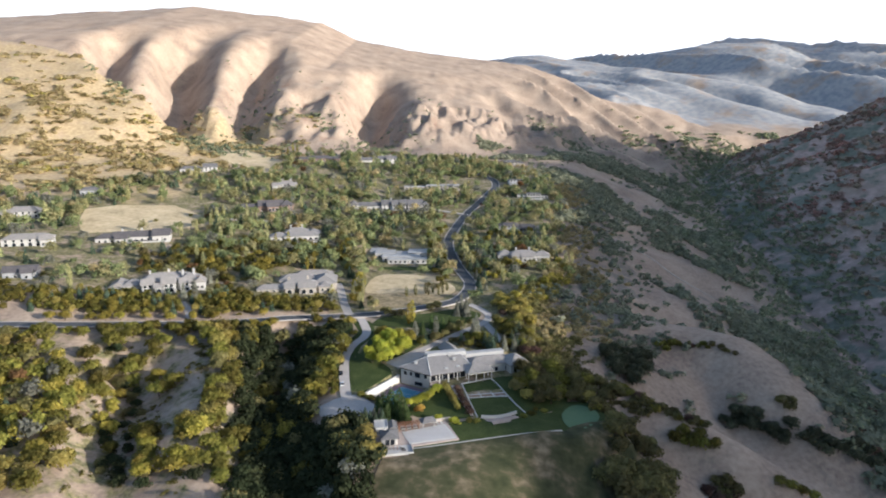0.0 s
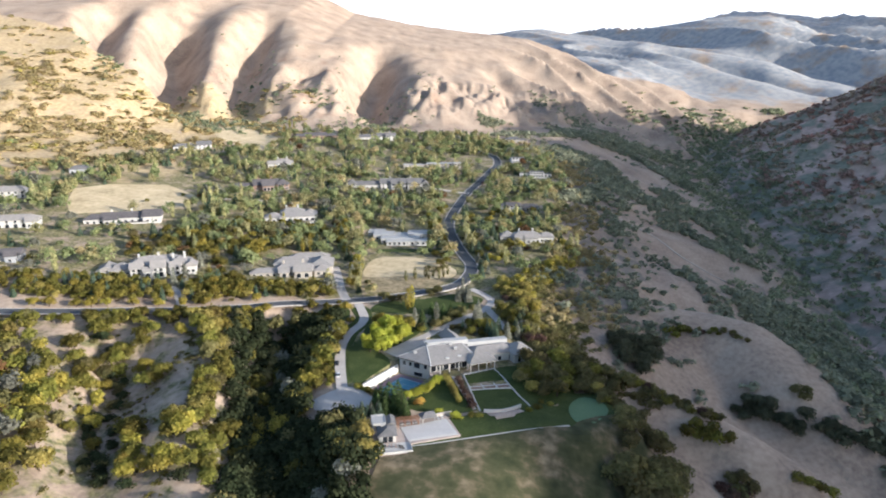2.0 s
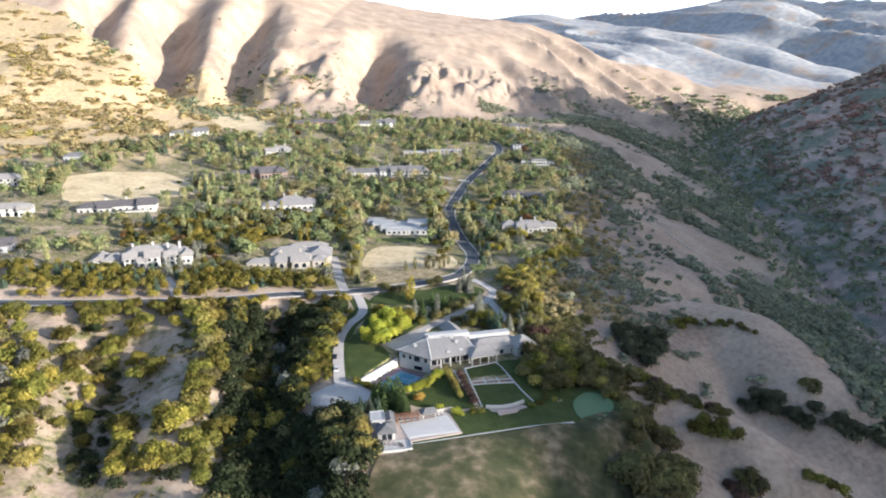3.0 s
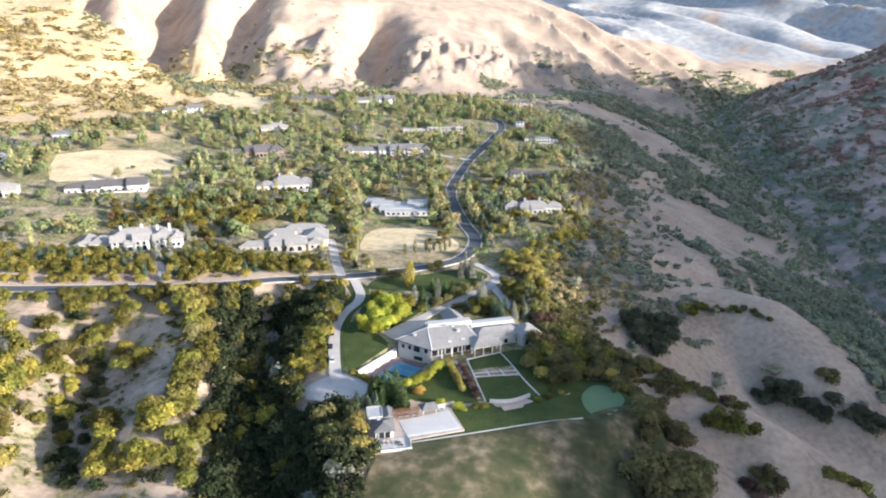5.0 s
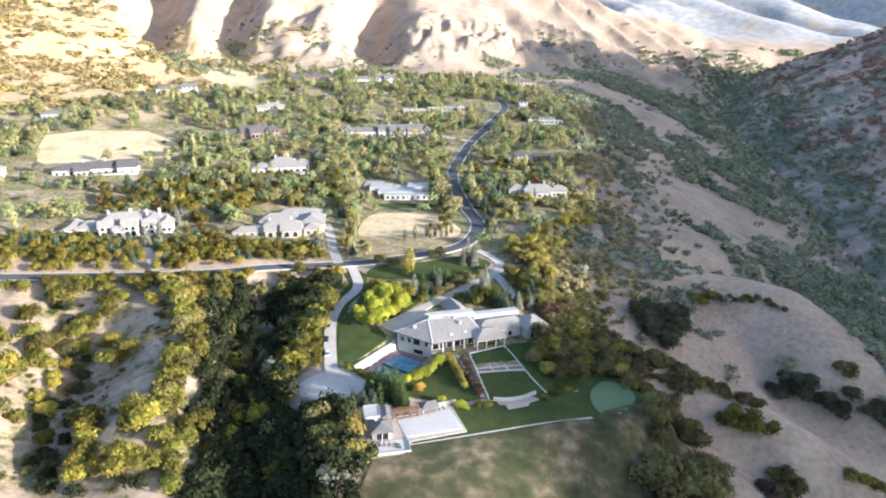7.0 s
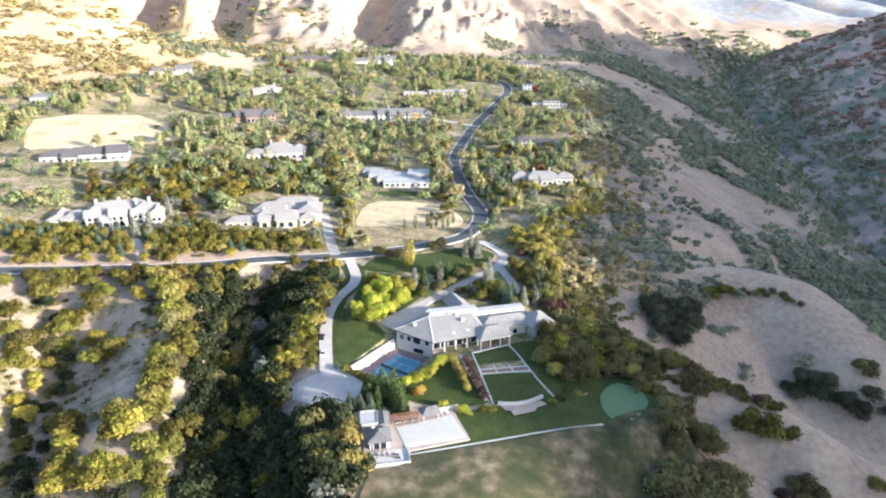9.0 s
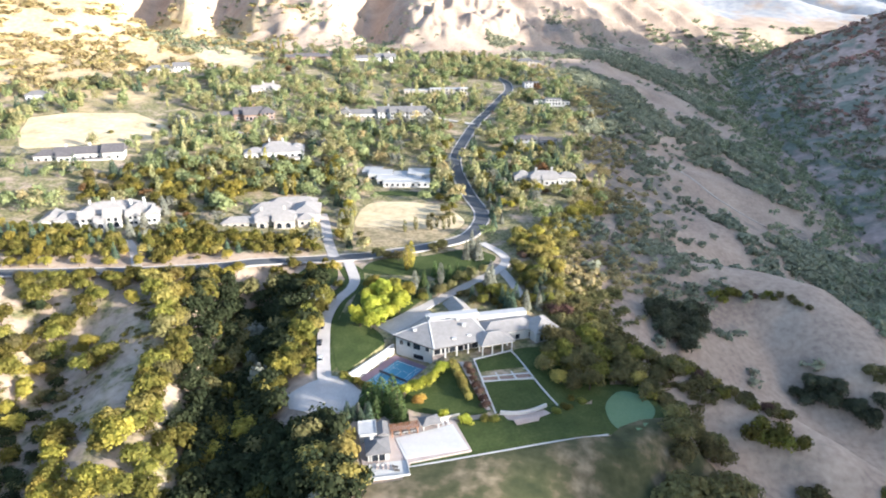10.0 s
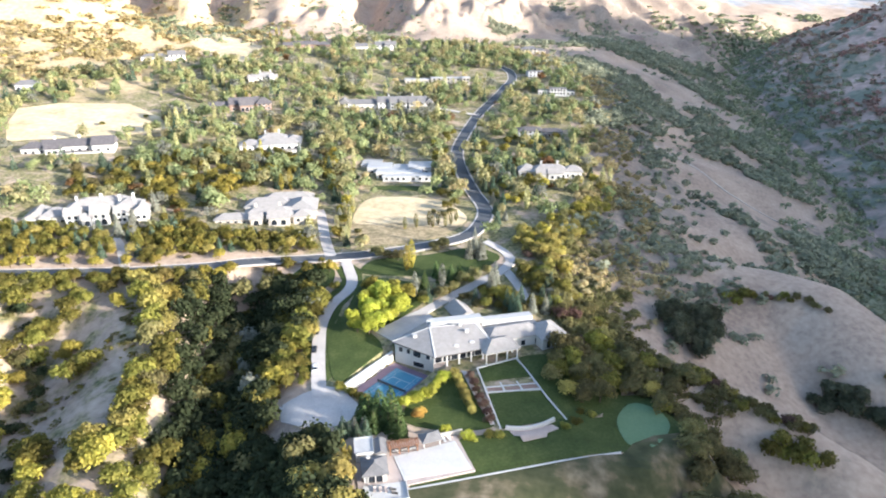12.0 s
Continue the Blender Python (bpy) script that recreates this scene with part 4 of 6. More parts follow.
# portico with columns
for cx, cy, w, d, yaw, h, rise, mat in ((17.8, 311.6, 14, 10, 20, 5.55, 2.9, "roof_light"),):
    pr = part("portico_roof", make_mesh("portico_roof", *roof_shape(w, d, rise, "hip", 0.4), M[mat]), mansion, "pale hipped portico roof", pose(cx, cy, h, 0, 0, yaw))
    part("beam", make_mesh("beam", *join(box(w - 0.6, 0.5, 0.6, -0.85, 0, -d / 2 + 0.4), box(0.5, d - 0.6, 0.6, -0.85, w / 2 - 0.4, 0)), M["trim"]), pr)
    for px_, py_ in ((-6.4, -4.4), (-2.2, -4.4), (2.2, -4.4), (6.4, -4.4), (6.4, 0), (6.4, 4.4)):
        c, s = math.cos(radians(yaw)), math.sin(radians(yaw))
        part("column", shared("column", lambda: make_mesh("column", *join(box(0.5, 0.5, 4.4), box(0.8, 0.8, 0.35), box(0.75, 0.75, 0.3, 4.3)), M["trim"])), mansion, "white square column", pose(cx + px_ * c - py_ * s, cy + px_ * s + py_ * c, 0.6))
    part("terrace", make_mesh("terrace", *box(w + 3, d + 3, 1.2, -0.5), M["paving"]), mansion, "pinkish paved terrace", pose(cx, cy, 0.05, 0, 0, yaw))
# covered south gallery
for i in range(4):
    part("column", shared("column", None), mansion, "white square column", along(P[1], P[2], 0.2 + 0.2 * i, 0.6, -0.6))
# east wing and end pavilion, and the low block behind
for cx, cy, w, d, yaw, h, kind, rise in ((24, 322.5, 24, 10.5, 18, 5.2, "hip", 2.6), (38.2, 323, 10.5, 12, 24, 5.4, "hip", 3.4), (4, 340, 12, 8, 112, 4.6, "gable", 3.0)):
    part("wall", make_mesh("wall", *box(w, d, h + 2.6, -2.6), M["white"]), mansion, m=pose(cx, cy, 0.4, 0, 0, yaw))
    part("roof", make_mesh("roof", *roof_shape(w, d, rise, kind, 0.9), M["roof_light"]), mansion, "pale grey tiled roof", pose(cx, cy, 0.42 + h, 0, 0, yaw))
    c, s = math.cos(radians(yaw)), math.sin(radians(yaw))
    for i in range(4 if w > 12 else 2):
        wx = (i + 0.5) / (4 if w > 12 else 2) * w - w / 2
        wy = -d / 2 - 0.08
        add_window(mansion, pose(cx + wx * c - wy * s, cy + wx * s + wy * c, 1.4, 0, 0, yaw), 1.8, 2.2)

# tennis court
CA, CB = Vector((0.552, 0.834)), Vector((0.834, -0.552))
C0 = Vector((-22.6, 296.3))


def court_pt(a, b):
    q = C0 + CA * a + CB * b
    return (q.x, q.y)


def court_rect(a0, a1, b0, b1):
    return [court_pt(a0, b0), court_pt(a0, b1), court_pt(a1, b1), court_pt(a1, b0)]


court = tagged(new("tennis_court"), "sunken tennis court with blue playing field and purple surround", "tennis court")
part("surround", make_mesh("surround", *prism(court_rect(-13.2, 13.2, -8.9, 8.9), -3.4, -3.05), M["court_purple"]), court, "purple painted surround")
part("playing_field", make_mesh("playing_field", *prism(court_rect(-11.5, 10.5, -5.2, 7.5), -3.2, -3.03), M["court_blue"]), court, "blue painted playing field")
for a0, a1, b0, b1 in ((-11.0, 10.0, -4.4, -4.28), (-11.0, 10.0, 6.6, 6.72), (-11.0, 10.0, -3.1, -2.98), (-11.0, 10.0, 5.3, 5.42), (-11.06, -10.9, -4.4, 6.7), (9.9, 10.06, -4.4, 6.7), (-6.0, -5.88, -3, 5.4), (5.0, 5.12, -3, 5.4), (-6, 5, 1.1, 1.22)):
    part("line", make_mesh("line", *prism(court_rect(a0, a1, b0, b1), -3.1, -3.02), M["paint"]), court, "white court line")
part("net", make_mesh("net", *strip_wall(court_pt(-0.5, -5.4), court_pt(-0.5, 7.6), 0.06, -3.05, -2.0), M["net"]), court, "dark net")
for b in (-5.4, 7.6):
    part("net_post", make_mesh("net_post", *box(0.14, 0.14, 1.2, -3.1, *court_pt(-0.5, b)), M["net"]), court)
CLEAR.append(court_rect(-13, 13, -9, 9))
court_wall = tagged(new("garden_wall", make_mesh("garden_wall", *join(strip_wall(court_pt(-13.6, -9.3), court_pt(13.6, -9.3), 0.5, -4, 1.3), strip_wall(court_pt(-13.6, -9.5), court_pt(13.6, -9.5), 0.8, 1.28, 1.5)), M["white"])), "tall white stucco wall beside the tennis court", "wall")
tagged(new("garden_wall", make_mesh("garden_wall", *strip_wall(court_pt(-13.6, -9.3), court_pt(-13.6, 9), 0.4, -4, -0.8), M["white"])), "low white stucco wall at the court's end", "wall")

# formal garden: two lawns, flower beds with white kerbs, side walls, steps
patch("lawn", straight([(10.0, 301.2), (24.6, 308.2), (29.0, 296.9), (11.6, 293.2)]), M["lawn"], 0.2, "square terrace lawn with white edging")
patch("lawn", straight([(12.7, 286.6), (31.9, 289.4), (37.8, 273.6), (34, 273.0), (16.2, 268.2)]), M["lawn"], 0.2, "lower square terrace lawn with white edging")
patch("lawn", rounded([(-14, 283), (-6, 293), (3, 299), (8, 296), (12, 280), (14, 270), (4, 267), (-8, 268), (-16, 272)]), M["lawn"], 0.12, "shady green lawn beside the flower walk", clear=False)
patch("lawn", rounded([(26, 309), (38, 313), (50, 318), (60, 306), (62, 294), (56, 284), (46, 276), (39.2, 273.4), (36, 281), (31.4, 293)]), M["lawn"], 0.12, "green lawn beneath the oaks", clear=False)
patch("lawn", straight([(1.6, 262.5), (16, 267), (36, 273), (52, 278), (60, 274), (62, 264), (52.6, 258.8), (20, 249.8), (-12, 241.0), (-12, 242.6), (6.6, 247.6)]), M["lawn"], 0.2, "long mown lawn between pool and putting green")
patch("lawn", rounded([(50, 262), (52, 280), (58, 290), (68, 293), (78, 288), (80, 272), (74, 261), (62, 259)]), M["lawn"], 0.15, "mown green fringe around the putting green", clear=False)
patch("putting_green", rounded([(55.6, 275), (60, 283), (65, 286), (71.5, 281.5), (73, 274), (69, 267), (63, 262), (56.5, 264)]), M["putting"], 0.42, "pale putting green with clipped turf", "putting green")


def sloped_wall(p, q, thick, lo, hi, rise):
    """A straight wall whose far end lies higher by rise."""
    v, f = strip_wall(p, q, thick, lo, hi)
    at = lambda u: math.dist(u[:2], p) > math.dist(u[:2], q)
    return [(u[0], u[1], u[2] + rise * at(u)) for u in v], f


beds = tagged(new("flower_bed"), "terraced flower beds with white kerbs between two lawns", "flower bed")
for k_ in range(3):
    f0, f1 = k_ / 3, (k_ + 1) / 3
    q = lambda u, v: ((11.4 + 1.3 * v) * (1 - u) + (29.0 + 2.8 * v) * u, (293.4 - 6.6 * v) * (1 - u) + (296.6 - 7.2 * v) * u)
    part("bed", make_mesh("bed", *prism([q(f0 + 0.03, 0.12), q(f0 + 0.03, 0.88), q(f1 - 0.03, 0.88), q(f1 - 0.03, 0.12)], -0.6, 0.42), M["brown"]), beds, "dark planted soil")
    for v in (0.04, 0.5, 0.96):
        part("kerb", make_mesh("kerb", *strip_wall(q(f0, v), q(f1, v), 0.55, -0.6, 0.62), M["trim"]), beds, "white stone kerb")
    part("kerb", make_mesh("kerb", *strip_wall(q(f0, 0), q(f0, 1), 0.55, -0.6, 0.66), M["trim"]), beds, "white stone kerb")
for a, b, th, top in (((24.8, 308.6), (38.2, 273.2), 0.4, 0.4), ((9.6, 301.4), (16.0, 268.0), 0.4, 0.35), ((-12.6, 240.2), (52.6, 258.2), 0.4, 0.3), ((9.6, 301.4), (24.8, 308.6), 0.5, 0.5)):
    n = 12
    q = [[a[j] + (b[j] - a[j]) * i / n for j in (0, 1)] for i in range(n + 1)]
    zs = np.array([max(height(*p_), height(p_[0] + 0.4, p_[1] - 0.6)) for p_ in q])
    zs = np.convolve(np.pad(zs, 2, mode="edge"), np.ones(5) / 5, "valid")
    segs = [sloped_wall(q[i], q[i + 1], w_, zs[i] + lo, zs[i] + hi, zs[i + 1] - zs[i]) for i in range(n) for w_, lo, hi in ((th, -1.5, top), (th + 0.2, top - 0.01, top + 0.12))]
    tagged(new("garden_wall", make_mesh("garden_wall", *join(*segs), M["white"])), "low white garden wall with a flat coping", "wall")
# curved retaining wall and paved landing below the garden
arc = [(17.5 + 16.5 * i / 12, 267.8 + 4.6 * i / 12 - 2.2 * math.sin(math.pi * i / 12)) for i in range(13)]
tagged(new("garden_wall", make_mesh("garden_wall", *join(*[strip_wall(a, b, 0.7, -1.6, 1.0) for a, b in zip(arc, arc[1:])]), M["white"])), "curved white retaining wall below the lawn", "wall")
patch("pavement", straight([(20, 264.6), (18.6, 267), (25.5, 267.5), (33, 270.4), (35, 268.4), (27, 264)]), M["paving"], 0.35, "pinkish paved landing below the curved wall", "paving")
steps = tagged(new("garden_steps"), "pale stone steps down to the lawn", "steps")
for i in range(3):
    part("step", make_mesh("step", *prism([(22 + i * 0.3, 264.4 - i * 0.8), (31 - i * 0.3, 267 - i * 0.8), (31 - i * 0.3, 265.8 - i * 0.8), (22 + i * 0.3, 263.2 - i * 0.8)], -0.8, 0.28 - 0.16 * i), M["paving"]), steps)
# path beside the hedge walk
patch("pavement", straight([(3.6, 300), (5.4, 300), (14.4, 270.5), (12.8, 270)]), M["concrete"], 0.2, "narrow pale garden path", "path")

# pool terrace and pool house
patch("pool_terrace", straight([(-30, 262.4), (-25.5, 262.8), (-19.5, 259.5), (1.0, 265.5), (7.0, 248.0), (-12.4, 241.8), (-13.2, 236.0), (-25.5, 235.4), (-28, 246)]), M["paving"], 0, "pale pinkish paved pool terrace", "terrace", level=0.1, skirt=3.0)
cover_pool = tagged(new("swimming_pool"), "rectangular pool under a pale taut cover", "swimming pool")
part("coping", make_mesh("coping", *prism([(-17.6, 253.6), (1.0, 261.2), (6.0, 248.6), (-13.8, 243.5)], -0.4, 0.24), M["trim"]), cover_pool, "white stone coping")
part("pool_cover", make_mesh("pool_cover", *prism([(-16.5, 252.8), (0.4, 259.8), (4.7, 249.1), (-13.2, 244.6)], -0.2, 0.30), M["cover"]), cover_pool, "pale pool cover")
pool_house = tagged(new("pool_house"), "small white pool house with grey hipped roof", "pool house", "houses on the hillside")
part("wall", make_mesh("wall", *box(6.4, 7.0, 5.2, -2.2), M["white"]), pool_house, m=pose(-22.6, 246.2, 0.1, 0, 0, 10))
part("roof", make_mesh("roof", *roof_shape(6.4, 7.0, 1.7, "hip", 0.7), M["roof_grey"]), pool_house, "grey hipped roof", pose(-22.6, 246.2, 3.1, 0, 0, 10))
part("cupola", make_mesh("cupola", *join(box(0.9, 0.9, 1.0), box(1.2, 1.2, 0.12, 1.0)), M["white"]), pool_house, "small white chimney", pose(-24.6, 248.2, 3.6, 0, 0, 10))
part("lower_wall", make_mesh("lower_wall", *join(box(12.5, 7.0, 3.3, -3.2), box(12.7, 0.25, 0.5, 0.1, 0, -3.4), box(0.25, 7.0, 0.5, 0.1, 6.1, 0)), M["white"]), pool_house, "white terrace wall", pose(-18.6, 238.6, 0.1, 0, 0, 10))
part("porch_opening", make_mesh("porch_opening", *box(4.6, 0.12, 2.3), M["glass"]), pool_house, "dark glazed porch opening", pose(-21.9, 242.68, 0.15, 0, 0, 10))
for i in range(3):
    part("porch_post", shared("porch_post", lambda: make_mesh("porch_post", *box(0.25, 0.3, 2.5), M["trim"])), pool_house, m=pose(-24.0 + 2.1 * i, 242.15 + 0.37 * i, 0.12, 0, 0, 10))
flat = part("flat_roof", make_mesh("flat_roof", *join(box(5.6, 7.4, 0.4, 2.9), box(5.8, 0.25, 0.3, 3.25, 0, 3.6), box(5.8, 0.25, 0.3, 3.25, 0, -3.6), box(0.25, 7.4, 0.3, 3.25, 2.8, 0), box(0.25, 7.4, 0.3, 3.25, -2.8, 0)), M["roof_white"]), pool_house, "pale blue-white flat roof with a raised rim", pose(-26.8, 254.8, 0.1, 0, 0, 10))
part("wall", make_mesh("wall", *box(5.2, 7.0, 5, -2.1), M["white"]), pool_house, m=pose(-26.8, 254.8, 0.1, 0, 0, 10))
part("wall", make_mesh("wall", *box(3.4, 6.4, 4.8, -2.1), M["white"]), pool_house, m=pose(-21.9, 255.2, 0.1, 0, 0, 10))
part("roof", make_mesh("roof", *roof_shape(3.4, 6.4, 0.9, "gable", 0.3), M["roof_grey"]), pool_house, "low grey roof", pose(-21.9, 255.2, 2.8, 0, 0, 10))
FOOTPRINTS.append((-24, 250, 8, 12, 0.15))
tagged(new("garden_wall", make_mesh("garden_wall", *strip_wall((-4.6, 262.6), (3.4, 265.4), 0.6, -0.6, 1.5), M["cream"])), "long low grey stone wall behind the pool", "wall")
pergola = tagged(new("pergola"), "long cedar pergola with slatted roof beside the pool", "pergola")
PY = 14
pc, ps = math.cos(radians(PY)), math.sin(radians(PY))
for i in range(4):
    for yy in (-1.4, 1.4):
        xx = -4.2 + 2.8 * i
        part("post", shared("pergola_post", lambda: make_mesh("post", *box(0.3, 0.3, 2.7), M["wood"])), pergola, m=pose(-14.9 + xx * pc - yy * ps, 256.6 + xx * ps + yy * pc, 0.1))
for i in range(14):
    xx = -4.6 + 0.7 * i
    part("slat", shared("pergola_slat", lambda: make_mesh("slat", *box(0.42, 3.5, 0.2, 2.75), M["wood"])), pergola, m=pose(-14.9 + xx * pc, 256.6 + xx * ps, 0.1, 0, 0, PY))
shelter = tagged(new("pavilion"), "low open pavilion with a grey roof by the pool", "pavilion")
part("roof", make_mesh("roof", *roof_shape(6, 4.2, 1.5, "hip", 0.4), M["roof_grey"]), shelter, m=pose(-6.6, 260.0, 2.7, 0, 0, 20))
for dx, dy in ((-2.6, -1.6), (2.6, -1.6), (-2.6, 1.6), (2.6, 1.6)):
    part("post", shared("shelter_post", lambda: make_mesh("post", *box(0.3, 0.3, 2.5), M["trim"])), shelter, m=pose(-6.6 + dx * 0.94 - dy * 0.34, 260 + dx * 0.34 + dy * 0.94, 0.1))


def lounger(x, y, yaw, mat, label):
    ob = tagged(new("sun_lounger"), label, "lounger", "loungers by the pool")
    ob.matrix_world = pose(x, y, 0.1, 0, 0, yaw)
    part("seat", shared(("seat", mat), lambda: make_mesh("seat", *box(0.8, 1.4, 0.16, 0.3), M[mat])), ob)
    part("backrest", shared(("back", mat), lambda: make_mesh("backrest", *box(0.8, 0.8, 0.14, 0), M[mat])), ob, m=pose(0, 0.95, 0.42, 38, 0, 0))
    for lx, ly in ((-0.3, -0.6), (0.3, -0.6), (-0.3, 0.6), (0.3, 0.6)):
        part("leg", shared("lounger_leg", lambda: make_mesh("leg", *box(0.07, 0.07, 0.32), M["fascia"])), ob, m=pose(lx, ly, 0))


for i in range(2):
    lounger(-2.2 + 1.7 * i, 261.0 + 0.55 * i, 20, "trim", "white cushioned sun lounger on the pool terrace")
for i in range(3):
    lounger(-21.8 + 1.6 * i, 239.2, 8, "paving", "beige cushioned lounger on the lower terrace")
for i in range(2):
    lounger(-16.4 + 0.6 * i, 239.6 - 1.5 * i, 80, "fascia", "dark slatted lounger on the lower terrace")


def bench_seat(x, y, yaw):
    ob = tagged(new("outdoor_sofa"), "dark wicker sofa with pale cushions on the terrace", "sofa", "sofas by the pool")
    ob.matrix_world = pose(x, y, 0.1, 0, 0, yaw)
    part("base", shared("sofa_base", lambda: make_mesh("base", *join(box(2.2, 0.9, 0.35), box(2.2, 0.2, 0.8, 0, 0, 0.4), box(0.2, 0.9, 0.6, 0, -1.05), box(0.2, 0.9, 0.6, 0, 1.05)), M["fascia"])), ob)
    part("cushion", shared("sofa_cushion", lambda: make_mesh("cushion", *box(1.9, 0.65, 0.18, 0.35, 0, -0.05), M["trim"])), ob)


for i in range(3):
    bench_seat(-17.2 + 2.6 * i, 255.9 + 0.65 * i, 14)


# cars
def car(x, y, yaw, paint, label):
    z = height(x, y) + 0.14
    ob = tagged(new("car"), label, "car", "cars on the driveway")
    ob.matrix_world = pose(x, y, z, 0, 0, yaw)

    def body_mesh():
        prof = [(-2.35, 0.35), (2.35, 0.35), (2.4, 0.75), (1.3, 0.98), (-1.9, 1.02), (-2.4, 0.85)]
        v = [(s * 0.93, y_, z_) for s in (-1, 1) for y_, z_ in prof]
        return make_mesh("body", v, [[0, 1, 2, 3, 4, 5], [11, 10, 9, 8, 7, 6]] + [[i, i + 6, (i + 1) % 6 + 6, (i + 1) % 6] for i in range(6)], M[paint])

    def cabin_mesh():
        v = [(s * w_, y_, z_) for s in (-1, 1) for w_, y_, z_ in ((0.9, 1.25, 0.96), (0.74, 0.5, 1.62), (0.74, -1.5, 1.64), (0.9, -2.2, 1.0))]
        return make_mesh("cabin", v, [[0, 1, 2, 3], [7, 6, 5, 4]] + [[i, i + 4, (i + 1) % 4 + 4, (i + 1) % 4] for i in range(4)], M["glass"])

    def wheel_mesh():
        v = [(sx * 0.12, 0.34 * math.cos(a), 0.34 + 0.34 * math.sin(a)) for sx in (-1, 1) for a in [2 * math.pi * i / 12 for i in range(12)]]
        return make_mesh("wheel", v, [list(range(12)), list(range(23, 11, -1))] + [[i, i + 12, (i + 1) % 12 + 12, (i + 1) % 12] for i in range(12)], M["tyre"])
    part("body", shared(("car", paint), body_mesh), ob)
    cab = part("cabin", shared("cabin", cabin_mesh), ob, "dark glazed cabin")
    part("roof", shared(("car_roof", paint), lambda: make_mesh("roof", *box(1.46, 1.98, 0.06, 1.62, 0, -0.5), M[paint])), cab)
    for sx, sy in ((-0.85, 1.45), (0.85, 1.45), (-0.85, -1.45), (0.85, -1.45)):
        part("wheel", shared("wheel", wheel_mesh), ob, m=pose(sx, sy, 0))


car(-54.6, 325.5, 2, "car_dark", "dark parked car at the edge of the driveway")
car(-53.2, 312.5, 5, "car_dark", "dark parked car at the edge of the driveway")
car(-50.6, 300.5, 8, "car_white", "white parked car at the edge of the driveway")
car(24.5, 659, -20, "car_white", "white car on the road by a junction")

# ---- plants ----
rng = np.random.RandomState(11)


def leaf_quads(centers, normals, sizes, r):
    """Small four-cornered leaf clumps at centres, facing roughly along normals."""
    n = len(centers)
    nr = normals + 0.36 * r.randn(n, 3)
    nr /= np.linalg.norm(nr, axis=1)[:, None] + 1e-9
    t = np.cross(nr, r.randn(n, 3))
    t /= np.linalg.norm(t, axis=1)[:, None] + 1e-9
    b = np.cross(nr, t)
    s = sizes[:, None]
    j = lambda: (0.75 + 0.5 * r.rand(n, 1)) * 0.5 * s
    return np.stack([centers + t * j(), centers + b * j() + nr * 0.12 * s, centers - t * j(), centers - b * j() + nr * 0.12 * s], 1)


def crown_quads(kind, n, leaf, seed):
    """Leaf clumps of one crown, standing on z = 0."""
    r = np.random.RandomState(seed)
    if kind in ("oak", "shrub", "broad"):
        wide, tall, low = {"oak": (4.3, 6.4, 0.9), "shrub": (3.4, 3.3, 0.2), "broad": (4.2, 8.6, 0.7)}[kind]
        k = {"oak": 8, "shrub": 7, "broad": 11}[kind]
        a = r.rand(k) * 2 * np.pi
        d = np.sqrt(r.rand(k)) * wide * 0.62
        cz = low + (tall - low) * (0.30 + 0.42 * r.rand(k)) * (1 - 0.22 * d / wide)
        lobes = np.c_[d * np.cos(a), d * np.sin(a), cz]
        rad = wide * (0.34 + 0.22 * r.rand(k))
        lobes[0], rad[0] = (0, 0, low + (tall - low) * 0.48), wide * 0.58
        pick = r.choice(k, n, p=rad ** 2 / (rad ** 2).sum())
        v = r.randn(n, 3)
        v /= np.linalg.norm(v, axis=1)[:, None]
        v[:, 2] = np.where(v[:, 2] < -0.55, -v[:, 2], v[:, 2])
        c = lobes[pick] + v * (rad[pick] * (0.66 + 0.50 * r.rand(n) ** 1.3))[:, None] * np.array([1, 1, 0.86])
        c[:, 2] = np.maximum(c[:, 2], 0.25)
        return leaf_quads(c, v + (0, 0, 0.25), leaf * (0.7 + 0.6 * r.rand(n)), r)
    tall, wide, low = {"spruce": (9.5, 2.3, 0.3), "poplar": (10.5, 1.35, 0.6)}[kind]
    u = 1 - np.sqrt(r.rand(n)) if kind == "spruce" else r.rand(n)
    a = r.rand(n) * 2 * np.pi
    if kind == "spruce":
        rr = wide * (1 - u) ** 0.85 * (0.72 + 0.34 * np.abs(np.sin(u * 26))) * (0.8 + 0.3 * r.rand(n)) + 0.1
        z = low + u * (tall - low) - 0.25 * rr
    else:
        rr = wide * np.sin(np.pi * np.clip(u, 0.04, 0.98)) ** 0.55 * (0.75 + 0.4 * r.rand(n))
        z = low + u * (tall - low)
    out = np.c_[np.cos(a), np.sin(a), 0.35 + 0 * a]
    c = np.c_[rr * np.cos(a), rr * np.sin(a), np.maximum(z, 0.2)]
    return leaf_quads(c, out, leaf * (0.7 + 0.6 * r.rand(n)) * (1.15 - 0.5 * u), r)


def quads_mesh(name, q, mat):
    """A mesh out of an array of four-cornered faces."""
    n = len(q)
    me = bpy.data.meshes.new(name)
    me.vertices.add(4 * n)
    me.vertices.foreach_set("co", q.reshape(-1).astype(np.float32))
    me.loops.add(4 * n)
    me.loops.foreach_set("vertex_index", np.arange(4 * n, dtype=np.int32))
    me.polygons.add(n)
    me.polygons.foreach_set("loop_start", np.arange(0, 4 * n, 4, dtype=np.int32))
    me.update(calc_edges=True)
    me.materials.append(mat)
    return me


